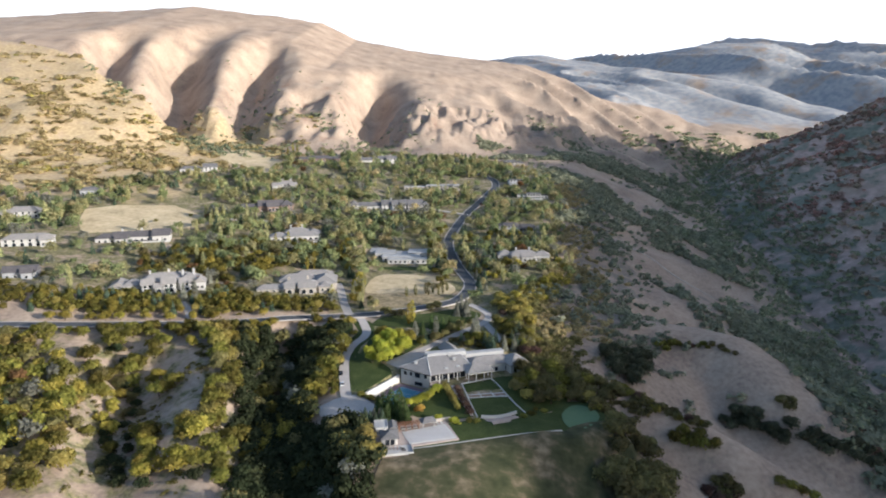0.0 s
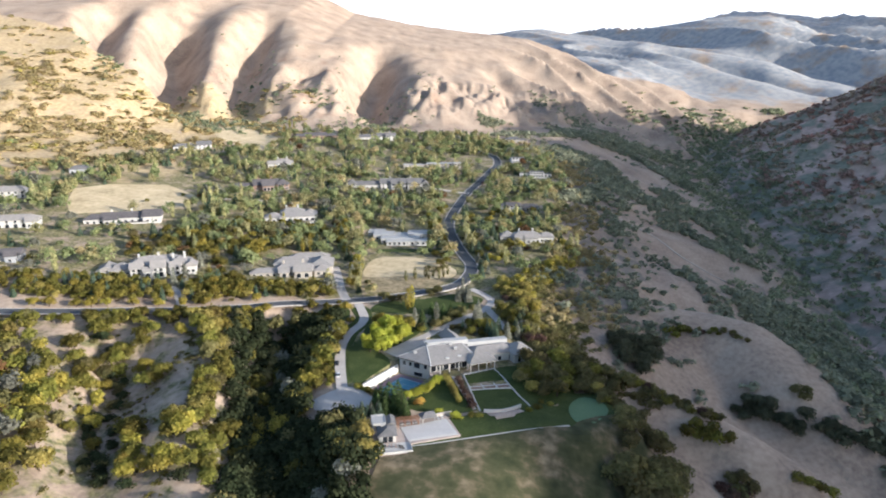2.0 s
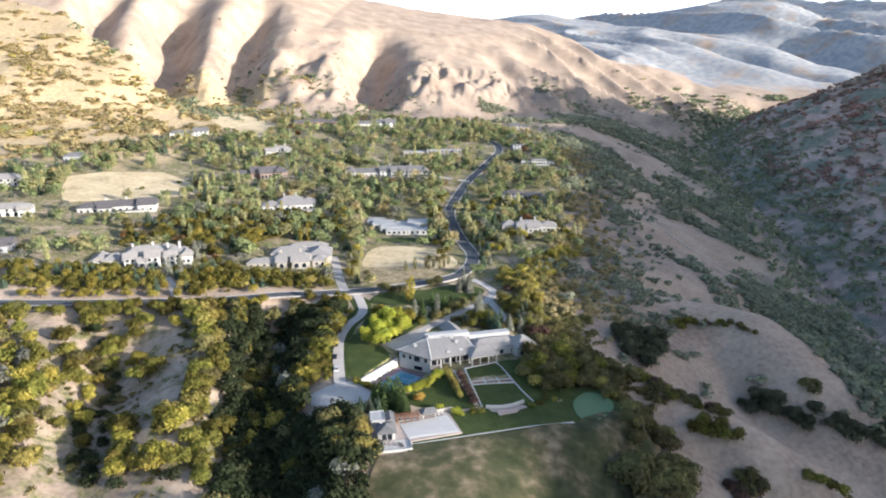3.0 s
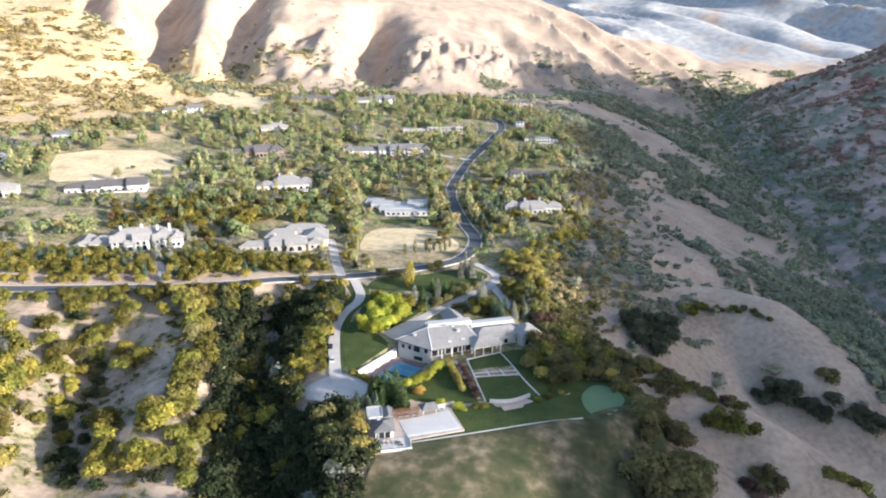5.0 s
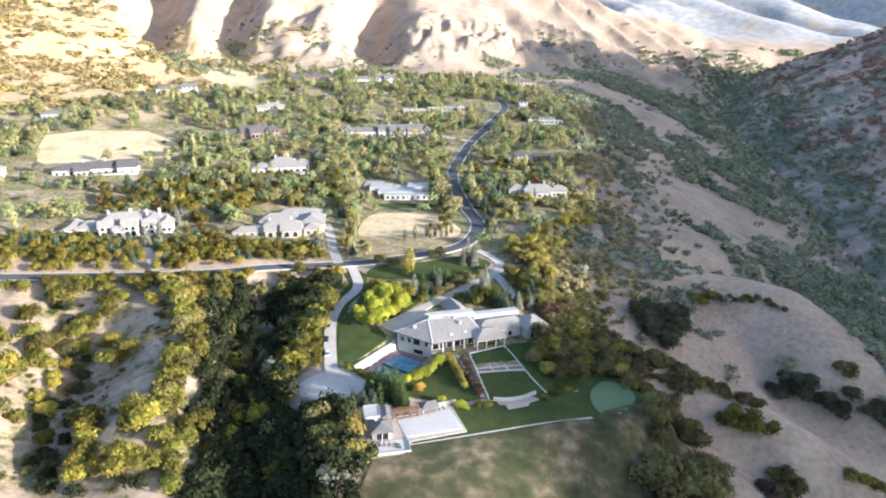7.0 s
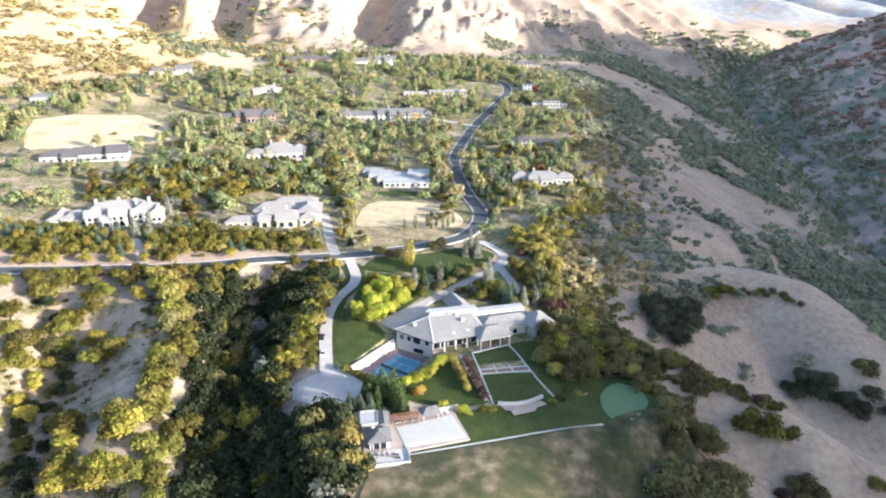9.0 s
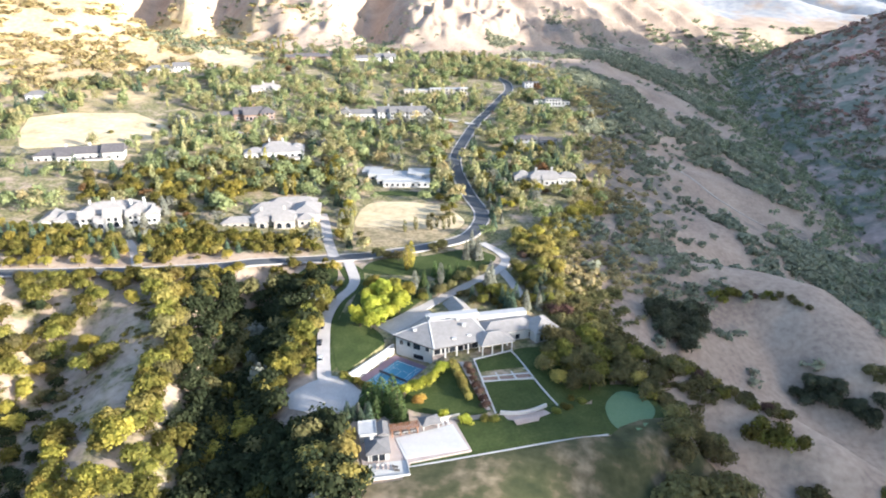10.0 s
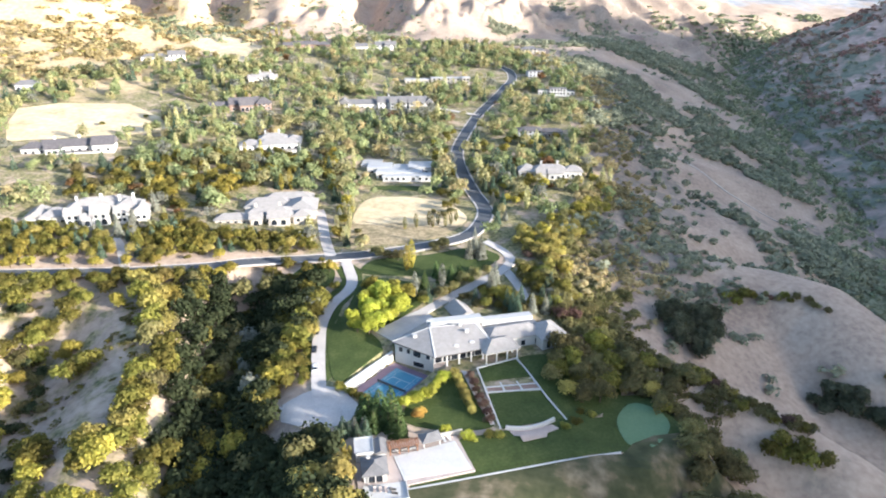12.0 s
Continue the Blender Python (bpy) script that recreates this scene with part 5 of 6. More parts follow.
def limb(p0, p1, r0, r1, sides=6):
    p0, p1 = Vector(p0), Vector(p1)
    d = (p1 - p0).normalized()
    s = d.orthogonal().normalized()
    t = d.cross(s)
    v = [tuple(p + (s * math.cos(a) + t * math.sin(a)) * r) for p, r in ((p0, r0), (p1, r1)) for a in [2 * math.pi * i / sides for i in range(sides)]]
    return v, [[i, (i + 1) % sides, (i + 1) % sides + sides, i + sides] for i in range(sides)]


def trunk_mesh(kind, seed):
    r = random.Random(seed)
    if kind in ("spruce", "poplar"):
        return make_mesh("trunk", *join(limb((0, 0, -0.6), (0, 0, 4.5), 0.2, 0.12), limb((0, 0, 4.5), (0, 0, 8.6), 0.12, 0.03)), M["bark"])
    top = {"oak": 2.4, "shrub": 0.8, "broad": 3.4}[kind]
    parts = [limb((0, 0, -0.8), (0.1, 0, top), 0.26, 0.17)]
    for i in range(5):
        a = i * 1.26 + r.random()
        e = (1.9 * math.cos(a), 1.9 * math.sin(a), top + 1.0 + r.random() * (0.3 if kind == "shrub" else 1.8))
        parts.append(limb((0.1, 0, top - 0.3), e, 0.13, 0.04, 5))
    return make_mesh("trunk", *join(*parts), M["bark"])


COUNT = {"oak": 880, "broad": 1100, "shrub": 440, "spruce": 600, "poplar": 480}
LEAF = {"oak": 0.70, "broad": 0.74, "shrub": 0.60, "spruce": 0.63, "poplar": 0.55}
WORDS = {"oak": "scrub_oak", "broad": "tree", "shrub": "shrub", "spruce": "spruce_tree", "poplar": "columnar_tree"}
COLOURS = {"ochre": "golden ochre", "shade_oak": "shade-darkened green", "dusk_oak": "dark olive-green", "oak": "green", "olive": "dull olive", "yellow": "yellow-green", "lime": "bright lime-yellow", "pale_green": "pale green", "orange": "orange autumn", "amber": "amber autumn", "rust": "rust-brown", "spruce": "blue-green", "fir": "deep green", "silver": "silver-grey"}
FORMS = {"oak": "rounded scrub oak on a dry slope", "broad": "leafy garden tree with full crown", "shrub": "dense shrub close to the ground", "spruce": "pointed spruce with tiered branches", "poplar": "slim columnar tree beside the gardens"}
tree_count = 0


def plant(kind, mat, x, y, size=1.0, tall=1.0, where=""):
    global tree_count
    tree_count += 1
    var = tree_count % 4
    crown = shared(("crown", kind, mat, var), lambda: quads_mesh("crown", crown_quads(kind, COUNT[kind], LEAF[kind], 100 + var), M[mat]))
    trunk = shared(("trunk", kind, var), lambda: trunk_mesh(kind, var))
    ob = new(WORDS[kind])
    ob.matrix_world = pose(x, y, height(x, y) - 0.05, 0, 0, rng.rand() * 360) @ Matrix.Diagonal((size, size, size * tall, 1))
    article = COLOURS[mat] + " " + FORMS[kind]
    tagged(ob, article, "shrub" if kind == "shrub" else "tree", WORDS[kind].replace("_", " ") + "s")
    part("trunk", trunk, ob)
    part("crown", crown, ob)
    PLANTED.append((x, y, size * (1.3 if kind in ("spruce", "poplar") else 3.0)))


PLANTED = []


def stuff(name, x, y, size, mat, label, kind="oak", quads=44, leaf=1.5, category="woodland", tall=(0.8, 1.25)):
    """Many far crowns as one mesh of leaf clumps."""
    tmpl = [crown_quads(kind, quads, leaf, 300 + i) for i in range(6)]
    z = ground_z(x, y)
    out = []
    for i, t in enumerate(tmpl):
        idx = np.arange(i, len(x), 6)
        if not len(idx):
            continue
        a = rng.rand(len(idx)) * 2 * np.pi
        s, h = size[idx], rng.uniform(*tall, len(idx))
        ca, sa = np.cos(a) * s, np.sin(a) * s
        q = np.empty((len(idx), *t.shape))
        q[..., 0] = t[None, ..., 0] * ca[:, None, None] - t[None, ..., 1] * sa[:, None, None] + x[idx][:, None, None]
        q[..., 1] = t[None, ..., 0] * sa[:, None, None] + t[None, ..., 1] * ca[:, None, None] + y[idx][:, None, None]
        q[..., 2] = t[None, ..., 2] * (s * h)[:, None, None] + (z[idx] - 0.2)[:, None, None]
        out.append(q.reshape(-1, 4, 3))
    return tagged(new(name, quads_mesh(name, np.concatenate(out), M[mat])), label, category, kind="stuff")


def inside_many(poly, x, y):
    hit = np.zeros(len(x), bool)
    p = np.array(poly)
    for (x0, y0), (x1, y1) in zip(p, np.roll(p, -1, 0)):
        if y0 != y1:
            hit ^= ((y0 > y) != (y1 > y)) & (x < (x1 - x0) * (y - y0) / (y1 - y0) + x0)
    return hit


def free_ground(x, y, front=7.0, margin=0.0):
    """True where no road, house, lawn or terrace lies."""
    ok = np.ones(len(x), bool)
    for poly in CLEAR:
        ok &= ~inside_many(poly, x, y)
    for c, half in ROAD_LINES:
        d2 = ((x[:, None] - c[None, :, 0]) ** 2 + (y[:, None] - c[None, :, 1]) ** 2).min(1)
        ok &= d2 > (half + margin) ** 2
    for cx, cy, hw, hd, a in FOOTPRINTS:
        u, v = (x - cx) * math.cos(a) + (y - cy) * math.sin(a), -(x - cx) * math.sin(a) + (y - cy) * math.cos(a)
        ok &= ~((np.abs(u) < hw) & (v < hd) & (v > -hd - front))
    return ok


def mixed(choices):
    kinds, weights = zip(*choices)
    return kinds[rng.choice(len(kinds), p=np.array(weights) / sum(weights))]


def grove(poly, count, choices, size=(0.8, 1.3), gap=4.0, clear=True, mass=""):
    """Trees strewn over an outline, no two closer than gap."""
    p = np.array(poly, float)
    x, y = p[:, 0].min() + np.ptp(p[:, 0]) * rng.rand(count * 12), p[:, 1].min() + np.ptp(p[:, 1]) * rng.rand(count * 12)
    ok = inside_many(poly, x, y)
    if clear:
        ok &= free_ground(x, y, 4.0)
    made, kinds = [], {}
    for px_, py_ in zip(x[ok], y[ok]):
        if len(made) >= count:
            break
        if all((px_ - a) ** 2 + (py_ - b) ** 2 > gap * gap for a, b in made):
            made.append((px_, py_))
            kind, mat = mixed(choices)
            if mass:
                kinds.setdefault((kind, mat), []).append((px_, py_, rng.uniform(*size)))
            else:
                plant(kind, mat, px_, py_, rng.uniform(*size), rng.uniform(0.85, 1.2))
    # a wood too dense to count is one mass of crowns for each kind of leaf
    for (kind, mat), at in kinds.items():
        a = np.array(at)
        PLANTED.extend((q[0], q[1], q[2] * 3) for q in at)
        stuff("woodland", a[:, 0], a[:, 1], a[:, 2], mat, COLOURS[mat] + " " + mass, kind, 350, LEAF[kind] * 1.25)


def belt(pts, width, count, choices, size=(0.8, 1.2)):
    """Trees along a line of the plan."""
    c = np.array(rounded(pts, False, 1.5))
    for i in range(count):
        q = c[int((i + rng.rand()) / count * (len(c) - 1))] + rng.uniform(-width / 2, width / 2, 2)
        kind, mat = mixed(choices)
        plant(kind, mat, q[0], q[1], rng.uniform(*size), rng.uniform(0.85, 1.15))


def spots(pts, kind, mat, size, tall=1.0):
    for q in pts:
        plant(kind, mat, q[0], q[1], size * rng.uniform(0.88, 1.14), tall * rng.uniform(0.92, 1.1))


OAKS = [(("oak", "oak"), 6), (("oak", "olive"), 2), (("oak", "yellow"), 1.4)]
# mostly oaks with the gully's shade painted into their leaves
SHADED = [(("oak", "shade_oak"), 7), (("oak", "olive"), 1), (("oak", "oak"), 1.2), (("oak", "silver"), 0.25)]
SUNNY = [(("oak", "oak"), 4), (("oak", "yellow"), 3), (("oak", "ochre"), 2), (("oak", "olive"), 1)]
BRUSH = [(("shrub", "olive"), 6), (("shrub", "oak"), 2), (("shrub", "rust"), 0.5)]
# near slopes west of the drive
belt([(-134, 353), (-119, 328), (-112, 306), (-108, 290), (-105, 277), (-104, 263), (-107, 251), (-112, 242)], 11, 48, SUNNY, (1.05, 1.55))
spots([(-140, 301), (-137, 304), (-143, 299), (-130, 257), (-127, 254), (-133, 259), (-172, 322), (-168, 326), (-184, 338), (-176, 344), (-190, 343), (-120, 237), (-158, 330)], "oak", "oak", 1.3, 0.9)
spots([(-151, 317), (-152, 313), (-162, 290), (-164, 301), (-139, 335), (-120, 340), (-160, 286), (-168, 296)], "oak", "yellow", 0.95, 0.95)
spots([(-132, 325), (-128, 322), (-124, 310), (-146, 286), (-128, 243), (-100, 236), (-118, 228), (-122, 250)], "shrub", "olive", 0.9, 0.7)
grove([(-120, 362), (-63, 366), (-58, 345), (-60, 317), (-64, 300), (-68, 282), (-56, 264), (-38, 258), (-27, 236), (-22, 190), (-72, 190), (-80, 226), (-90, 256), (-97, 280), (-104, 312)], 235, SHADED, (1.1, 1.65), 4.4, mass="oaks crowded in a shady gully")
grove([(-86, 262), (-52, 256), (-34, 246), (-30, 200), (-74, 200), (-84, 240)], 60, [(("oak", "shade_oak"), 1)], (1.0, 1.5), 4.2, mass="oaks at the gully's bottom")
belt([(-62, 352), (-60, 330), (-62, 312), (-66, 296), (-70, 286)], 8, 20, [(("broad", "oak"), 3), (("oak", "yellow"), 1.5), (("oak", "ochre"), 1)], (1.0, 1.4))
spots([(-33, 240), (-37, 232), (-29, 231), (-42, 240), (-35, 224)], "broad", "ochre", 1.3, 0.85)
spots([(-59.5, 292), (-61, 299), (-62, 306), (-62.5, 314), (-62, 322), (-62.5, 330), (-61, 338), (-59.5, 346), (-64, 287), (-65, 280), (-63, 273)], "broad", "oak", 0.95, 0.85)
spots([(-78, 268), (-72, 276), (-80, 258), (-70, 266)], "oak", "yellow", 1.35, 1.0)
# ravine shrubs, mostly in the leaf colour with painted shade
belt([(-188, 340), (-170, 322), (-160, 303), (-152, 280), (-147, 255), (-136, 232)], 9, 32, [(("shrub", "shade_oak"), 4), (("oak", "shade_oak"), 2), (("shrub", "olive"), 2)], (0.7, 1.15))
grove([(-190, 300), (-150, 275), (-118, 232), (-112, 232), (-135, 236), (-175, 262)], 8, SUNNY, (0.8, 1.3), 5.5)
grove([(-260, 336), (-218, 333), (-176, 287), (-158, 258), (-172, 236), (-200, 200), (-250, 260)], 135, [(("oak", "oak"), 4), (("oak", "yellow"), 4), (("oak", "ochre"), 1.5), (("oak", "olive"), 2), (("broad", "oak"), 1), (("spruce", "spruce"), 0.8), (("broad", "silver"), 0.5), (("oak", "orange"), 0.2)], (1.0, 1.6), 5.2, mass="trees crowded on the western slope")
belt([(-190, 322), (-165, 300), (-158, 340), (-145, 345)], 14, 18, OAKS, (0.9, 1.4))
belt([(-240, 338), (-185, 347), (-160, 353), (-130, 360), (-105, 370)], 6, 30, OAKS, (0.75, 1.15))
spots([(-44, 250), (-48, 254), (-40, 246), (-55, 255)], "broad", "shade_oak", 1.15, 0.8)
belt([(-52, 292), (-55.5, 300), (-58, 315), (-60, 332), (-58, 348), (-53, 358)], 3.5, 22, [(("oak", "oak"), 3), (("shrub", "oak"), 3), (("oak", "olive"), 1), (("oak", "shade_oak"), 2)], (0.55, 0.95))
spots([(-128, 250), (-125, 246), (-121, 232), (-119, 228), (-108, 234), (-104, 232), (-100, 230), (-106, 227), (-112, 230)], "oak", "yellow", 1.15, 0.9)
spots([(-92, 238), (-88, 230), (-95, 229), (-91, 247), (-97, 243), (-86, 222), (-94, 254)], "oak", "oak", 1.2, 0.85)
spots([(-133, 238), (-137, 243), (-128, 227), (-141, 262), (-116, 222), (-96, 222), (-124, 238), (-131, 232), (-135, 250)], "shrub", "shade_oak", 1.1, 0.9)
grove([(-205, 240), (-172, 240), (-158, 254), (-147, 234), (-141, 216), (-150, 196), (-205, 196)], 26, [(("oak", "yellow"), 3), (("oak", "ochre"), 3), (("oak", "oak"), 3), (("spruce", "spruce"), 0.5)], (1.0, 1.5), 5.0)
# road-side row and driveway trees
spots([(-230, 357.5), (-222, 358), (-208, 360), (-200, 361), (-192, 363), (-178, 365), (-165, 368), (-152, 371), (-140, 373), (-58, 376), (-112, 382)], "oak", "yellow", 0.9, 1.0)
spots([(-38, 325), (-31, 328), (-25, 334), (-34, 338), (-28, 343), (-21, 341), (-37, 347), (-31, 352)], "broad", "lime", 1.15, 0.85)
spots([(-19, 350), (-26, 358), (-36, 358)], "broad", "yellow", 1.0, 0.9)
spots([(-40, 329), (-35, 332), (-29, 337), (-24, 347), (-30, 346), (-37, 341), (-33, 323), (-27, 330), (-22, 336), (-34, 349)], "broad", "lime", 0.85, 1.35)
grove([(-16, 350), (2, 362), (18, 375), (24, 388), (14, 372), (-4, 352), (-12, 345)], 22, [(("oak", "olive"), 3), (("oak", "oak"), 3), (("spruce", "spruce"), 3), (("shrub", "oak"), 2)], (0.6, 0.95), 2.6, False)
grove([(4, 352), (20, 366), (30, 356), (42, 352), (44, 340), (28, 336), (12, 344)], 34, [(("spruce", "spruce"), 4), (("spruce", "silver"), 1.5), (("oak", "oak"), 3), (("shrub", "olive"), 3)], (0.6, 1.0), 2.6, True)
grove([(28, 382), (44, 372), (54, 352), (46, 346), (36, 360), (30, 370)], 34, [(("oak", "olive"), 4), (("oak", "oak"), 3), (("shrub", "rust"), 1), (("spruce", "spruce"), 1)], (0.7, 1.1), 2.6)
spots([(-16, 353), (-4, 360)], "poplar", "silver", 1.0, 1.0)
spots([(-12, 361), (-5, 366), (-7, 371), (0, 366), (4, 369)], "spruce", "fir", 1.0, 1.0)
spots([(-21, 377), (-19, 380)], "poplar", "yellow", 1.25, 1.0)
spots([(-31, 390), (-26, 388), (-8, 400), (-4, 402), (-36, 391)], "oak", "olive", 0.95, 0.9)
spots([(9, 391), (12, 396), (15, 391), (18, 355), (20, 362), (18, 358)], "spruce", "silver", 1.15, 1.1)
spots([(24, 343), (26, 341), (28, 339), (30, 344), (19, 359), (40, 350)], "spruce", "spruce", 0.95, 1.1)
spots([(46, 347), (50, 350), (44, 352)], "broad", "silver", 0.85, 0.85)
belt([(40, 420), (46, 404), (50, 388), (52, 374)], 9, 16, [(("oak", "ochre"), 3), (("oak", "yellow"), 2)], (0.8, 1.2))
# garden of the big house
belt([(-40, 289), (-35, 286.5), (-31, 284), (-28, 281)], 2, 12, [(("shrub", "oak"), 3)], (0.5, 0.7))
spots([(-15.5, 279.5), (-11.5, 281.5), (-8.6, 284), (-6.4, 288), (-4.4, 291.5), (-2.8, 294.5)], "broad", "lime", 0.72, 0.78)
spots([(-18.5, 280), (-13, 282.5), (-20, 277.5)], "shrub", "lime", 0.8, 1.1)
spots([(-11.6, 273.2), (-10.2, 274.6)], "broad", "amber", 0.55, 0.8)
spots([(1.3, 297.2), (2.1, 294), (3.0, 290.8), (3.8, 287.7), (4.6, 284.7), (5.4, 281.8), (6.2, 278.9), (7.0, 276.2)], "shrub", "ochre", 0.62, 1.6)
spots([(7, 296), (8, 292), (8.6, 288), (9.6, 284), (10.8, 280), (11.8, 276), (12.6, 272)], "shrub", "rust", 0.7, 1.0)
spots([(-36, 260.5), (-34.4, 262.6), (-32.6, 264.3), (-30, 263.2), (-27.4, 264.8), (-35, 266)], "spruce", "spruce", 0.72, 0.85)
spots([(-31, 265.6), (-28.6, 267)], "spruce", "silver", 0.65, 0.85)
spots([(-28.6, 269.5), (-25, 266.6), (-20.6, 268), (-29.5, 274), (-25.4, 275), (-16, 262.6)], "spruce", "fir", 1.15, 0.85)
spots([(-23.4, 271), (-17.8, 265.5), (-20, 273), (-27, 271.5)], "spruce", "fir", 1.7, 0.78)
spots([(-32.4, 248.6), (-31.6, 250.8), (-30.8, 253), (-32.8, 253.6)], "poplar", "yellow", 0.62, 0.85)
spots([(-2.2, 266.4), (6.2, 262.4), (5, 263.4)], "shrub", "lime", 0.7, 1.05)
spots([(12, 265), (15.5, 264.5), (37, 269), (41, 272), (44, 279), (48, 278)], "shrub", "oak", 0.65, 0.8)
grove([(36, 296), (42, 314), (60, 322), (74, 308), (88, 302), (80, 293), (62, 292), (50, 284), (42, 284)], 44, [(("oak", "oak"), 3), (("oak", "olive"), 5), (("oak", "ochre"), 0.6)], (0.9, 1.3), 4.6, False)
spots([(46, 316), (43, 312)], "broad", "yellow", 0.6, 0.7)
belt([(45, 352), (50, 340), (56, 326), (63, 312), (72, 292), (76, 284)], 12, 46, BRUSH, (0.8, 1.35))
belt([(42, 400), (46, 380), (52, 362), (61, 343), (74, 322)], 12, 44, BRUSH, (0.75, 1.25))
# canyon-side scrub
spots([(77, 262), (79, 270), (84, 271), (90, 270), (96, 272), (78, 257), (83, 265), (90, 265), (96, 266)], "oak", "olive", 1.25, 0.95)
spots([(70, 240), (76, 244), (83, 246), (90, 249), (97, 253), (73, 235), (80, 238), (87, 241), (94, 246), (76, 230), (84, 232), (91, 238)], "oak", "olive", 1.75, 1.0)
spots([(80, 280), (84, 282), (90, 280), (87, 286), (81, 287), (76, 289)], "oak", "olive", 0.95, 0.9)
spots([(110, 277), (114, 276), (118, 274.5), (122, 273), (127, 272), (115, 279), (121, 276)], "shrub", "oak", 1.35, 1.1)
spots([(118, 255), (123, 254), (128, 254), (121, 251)], "shrub", "rust", 1.3, 1.0)
spots([(152, 258), (157, 258), (163, 259), (170, 262), (178, 268)], "shrub", "oak", 1.3, 0.9)
spots([(137, 385), (140, 386), (143.5, 385), (147, 386), (150, 384.5), (142, 382)], "shrub", "oak", 1.15, 0.9)
grove([(92, 358), (100, 362), (114, 364), (124, 368), (126, 358), (116, 344), (106, 333), (101, 338), (96, 348)], 26, [(("oak", "dusk_oak"), 1)], (1.0, 1.35), 4.0)
belt([(104, 330), (112, 322), (120, 314), (128, 306)], 5, 10, BRUSH, (0.6, 0.95))
belt([(92, 306), (99, 300), (108, 293), (118, 288), (130, 285)], 5, 26, BRUSH, (0.75, 1.15))
spots([(161, 334), (165, 331), (169, 329), (173, 327), (177, 323), (166, 334), (171, 331), (181, 318), (184, 315), (180, 322)], "oak", "dusk_oak", 1.05, 0.85)
spots([(194, 313), (198, 310), (202, 307), (199, 314)], "shrub", "dusk_oak", 1.5, 1.0)
belt([(156, 385), (164, 383), (174, 378), (182, 372)], 4, 11, BRUSH, (0.6, 0.95))
spots([(167, 337), (163, 330), (171, 326), (176, 329), (179, 321), (185, 317), (190, 320), (172, 333)], "oak", "dusk_oak", 1.2, 0.8)
spots([(193, 329), (196, 332), (190, 333)], "shrub", "olive", 1.3, 0.9)
spots([(199, 313), (204, 310), (209, 307), (214, 309), (220, 311), (226, 309), (232, 307), (217, 304), (225, 303)], "oak", "dusk_oak", 1.15, 0.8)
spots([(124, 259), (128, 258), (131, 255), (126, 254)], "shrub", "olive", 1.4, 1.0)
# trees along the road and around the vacant plot
belt([(28, 430), (29, 455), (24, 483), (18, 520), (16, 560), (20, 596)], 7, 26, [(("spruce", "spruce"), 3), (("broad", "pale_green"), 2), (("spruce", "silver"), 1)], (0.75, 1.1))
belt([(-1, 485), (-6, 520), (-8, 560), (-2, 600)], 9, 22, [(("broad", "pale_green"), 4), (("broad", "oak"), 3)], (0.7, 1.0))
spots([(-25, 424), (-19, 427), (-12, 430), (-10, 427), (-7, 431), (-3, 428), (0, 431), (3, 436)], "poplar", "olive", 0.85, 0.85)
spots([(-2, 452), (2, 458), (-6, 474), (0, 470)], "oak", "oak", 0.85, 1.0)
belt([(-57, 404), (-58, 424), (-60, 445), (-66, 466), (-72, 485)], 9, 30, [(("poplar", "pale_green"), 3), (("spruce", "spruce"), 2), (("broad", "yellow"), 2), (("poplar", "silver"), 1)], (0.7, 1.0))
spots([(-77, 424), (-83, 438), (-74, 414)], "broad", "yellow", 0.6, 1.0)
spots([(-10, 446), (-4, 442), (0, 448), (-46, 412), (-50, 420)], "shrub", "olive", 0.9, 1.0)
spots([(63, 488), (65, 490)], "oak", "orange", 0.55, 0.9)
spots([(-165, 409), (-161, 399), (-168, 398), (-164, 432)], "spruce", "silver", 1.25, 1.0)
spots([(-198, 394), (-188, 396), (-180, 398), (-205, 392)], "spruce", "silver", 0.7, 0.9)
spots([(-175, 652), (-176, 668), (-226, 937), (-221, 950), (-213, 942), (-98, 473), (-103, 471), (-130, 527), (-140, 524)], "poplar", "yellow", 1.1, 1.1)
spots([(-150, 428), (-155, 436)], "oak", "orange", 0.55, 0.9)
spots([(-236, 566), (-240, 600), (-262, 575)], "oak", "oak", 0.6, 0.8)
grove([(-250, 366), (-200, 368), (-140, 380), (-70, 396), (-78, 410), (-150, 402), (-225, 396), (-260, 390)], 170, [(("oak", "oak"), 5), (("broad", "yellow"), 1), (("spruce", "spruce"), 1), (("oak", "ochre"), 1)], (0.65, 1.0), 3.8, mass="hedge trees along the road")
grove([(-165, 436), (-132, 432), (-128, 470), (-100, 480), (-60, 500), (-80, 540), (-160, 530), (-230, 480), (-220, 440)], 170, [(("oak", "oak"), 6), (("broad", "yellow"), 1.5), (("oak", "olive"), 2), (("spruce", "spruce"), 1.5), (("oak", "orange"), 0.3)], (0.85, 1.3), 4.6, mass="woods between gardens")
grove([(28, 440), (50, 470), (95, 480), (100, 500), (95, 540), (85, 590), (40, 600), (22, 560), (24, 500)], 70, [(("broad", "pale_green"), 3), (("oak", "yellow"), 2), (("oak", "oak"), 3), (("spruce", "spruce"), 2)], (0.8, 1.2), 4.4, mass="trees on the road's canyon side")
grove([(30, 402), (40, 415), (60, 440), (85, 470), (100, 475), (80, 430), (55, 395), (45, 392)], 80, [(("oak", "ochre"), 5), (("oak", "yellow"), 1.5), (("oak", "olive"), 2)], (0.7, 1.05), 3.0, mass="scrub on the shelf's edge")


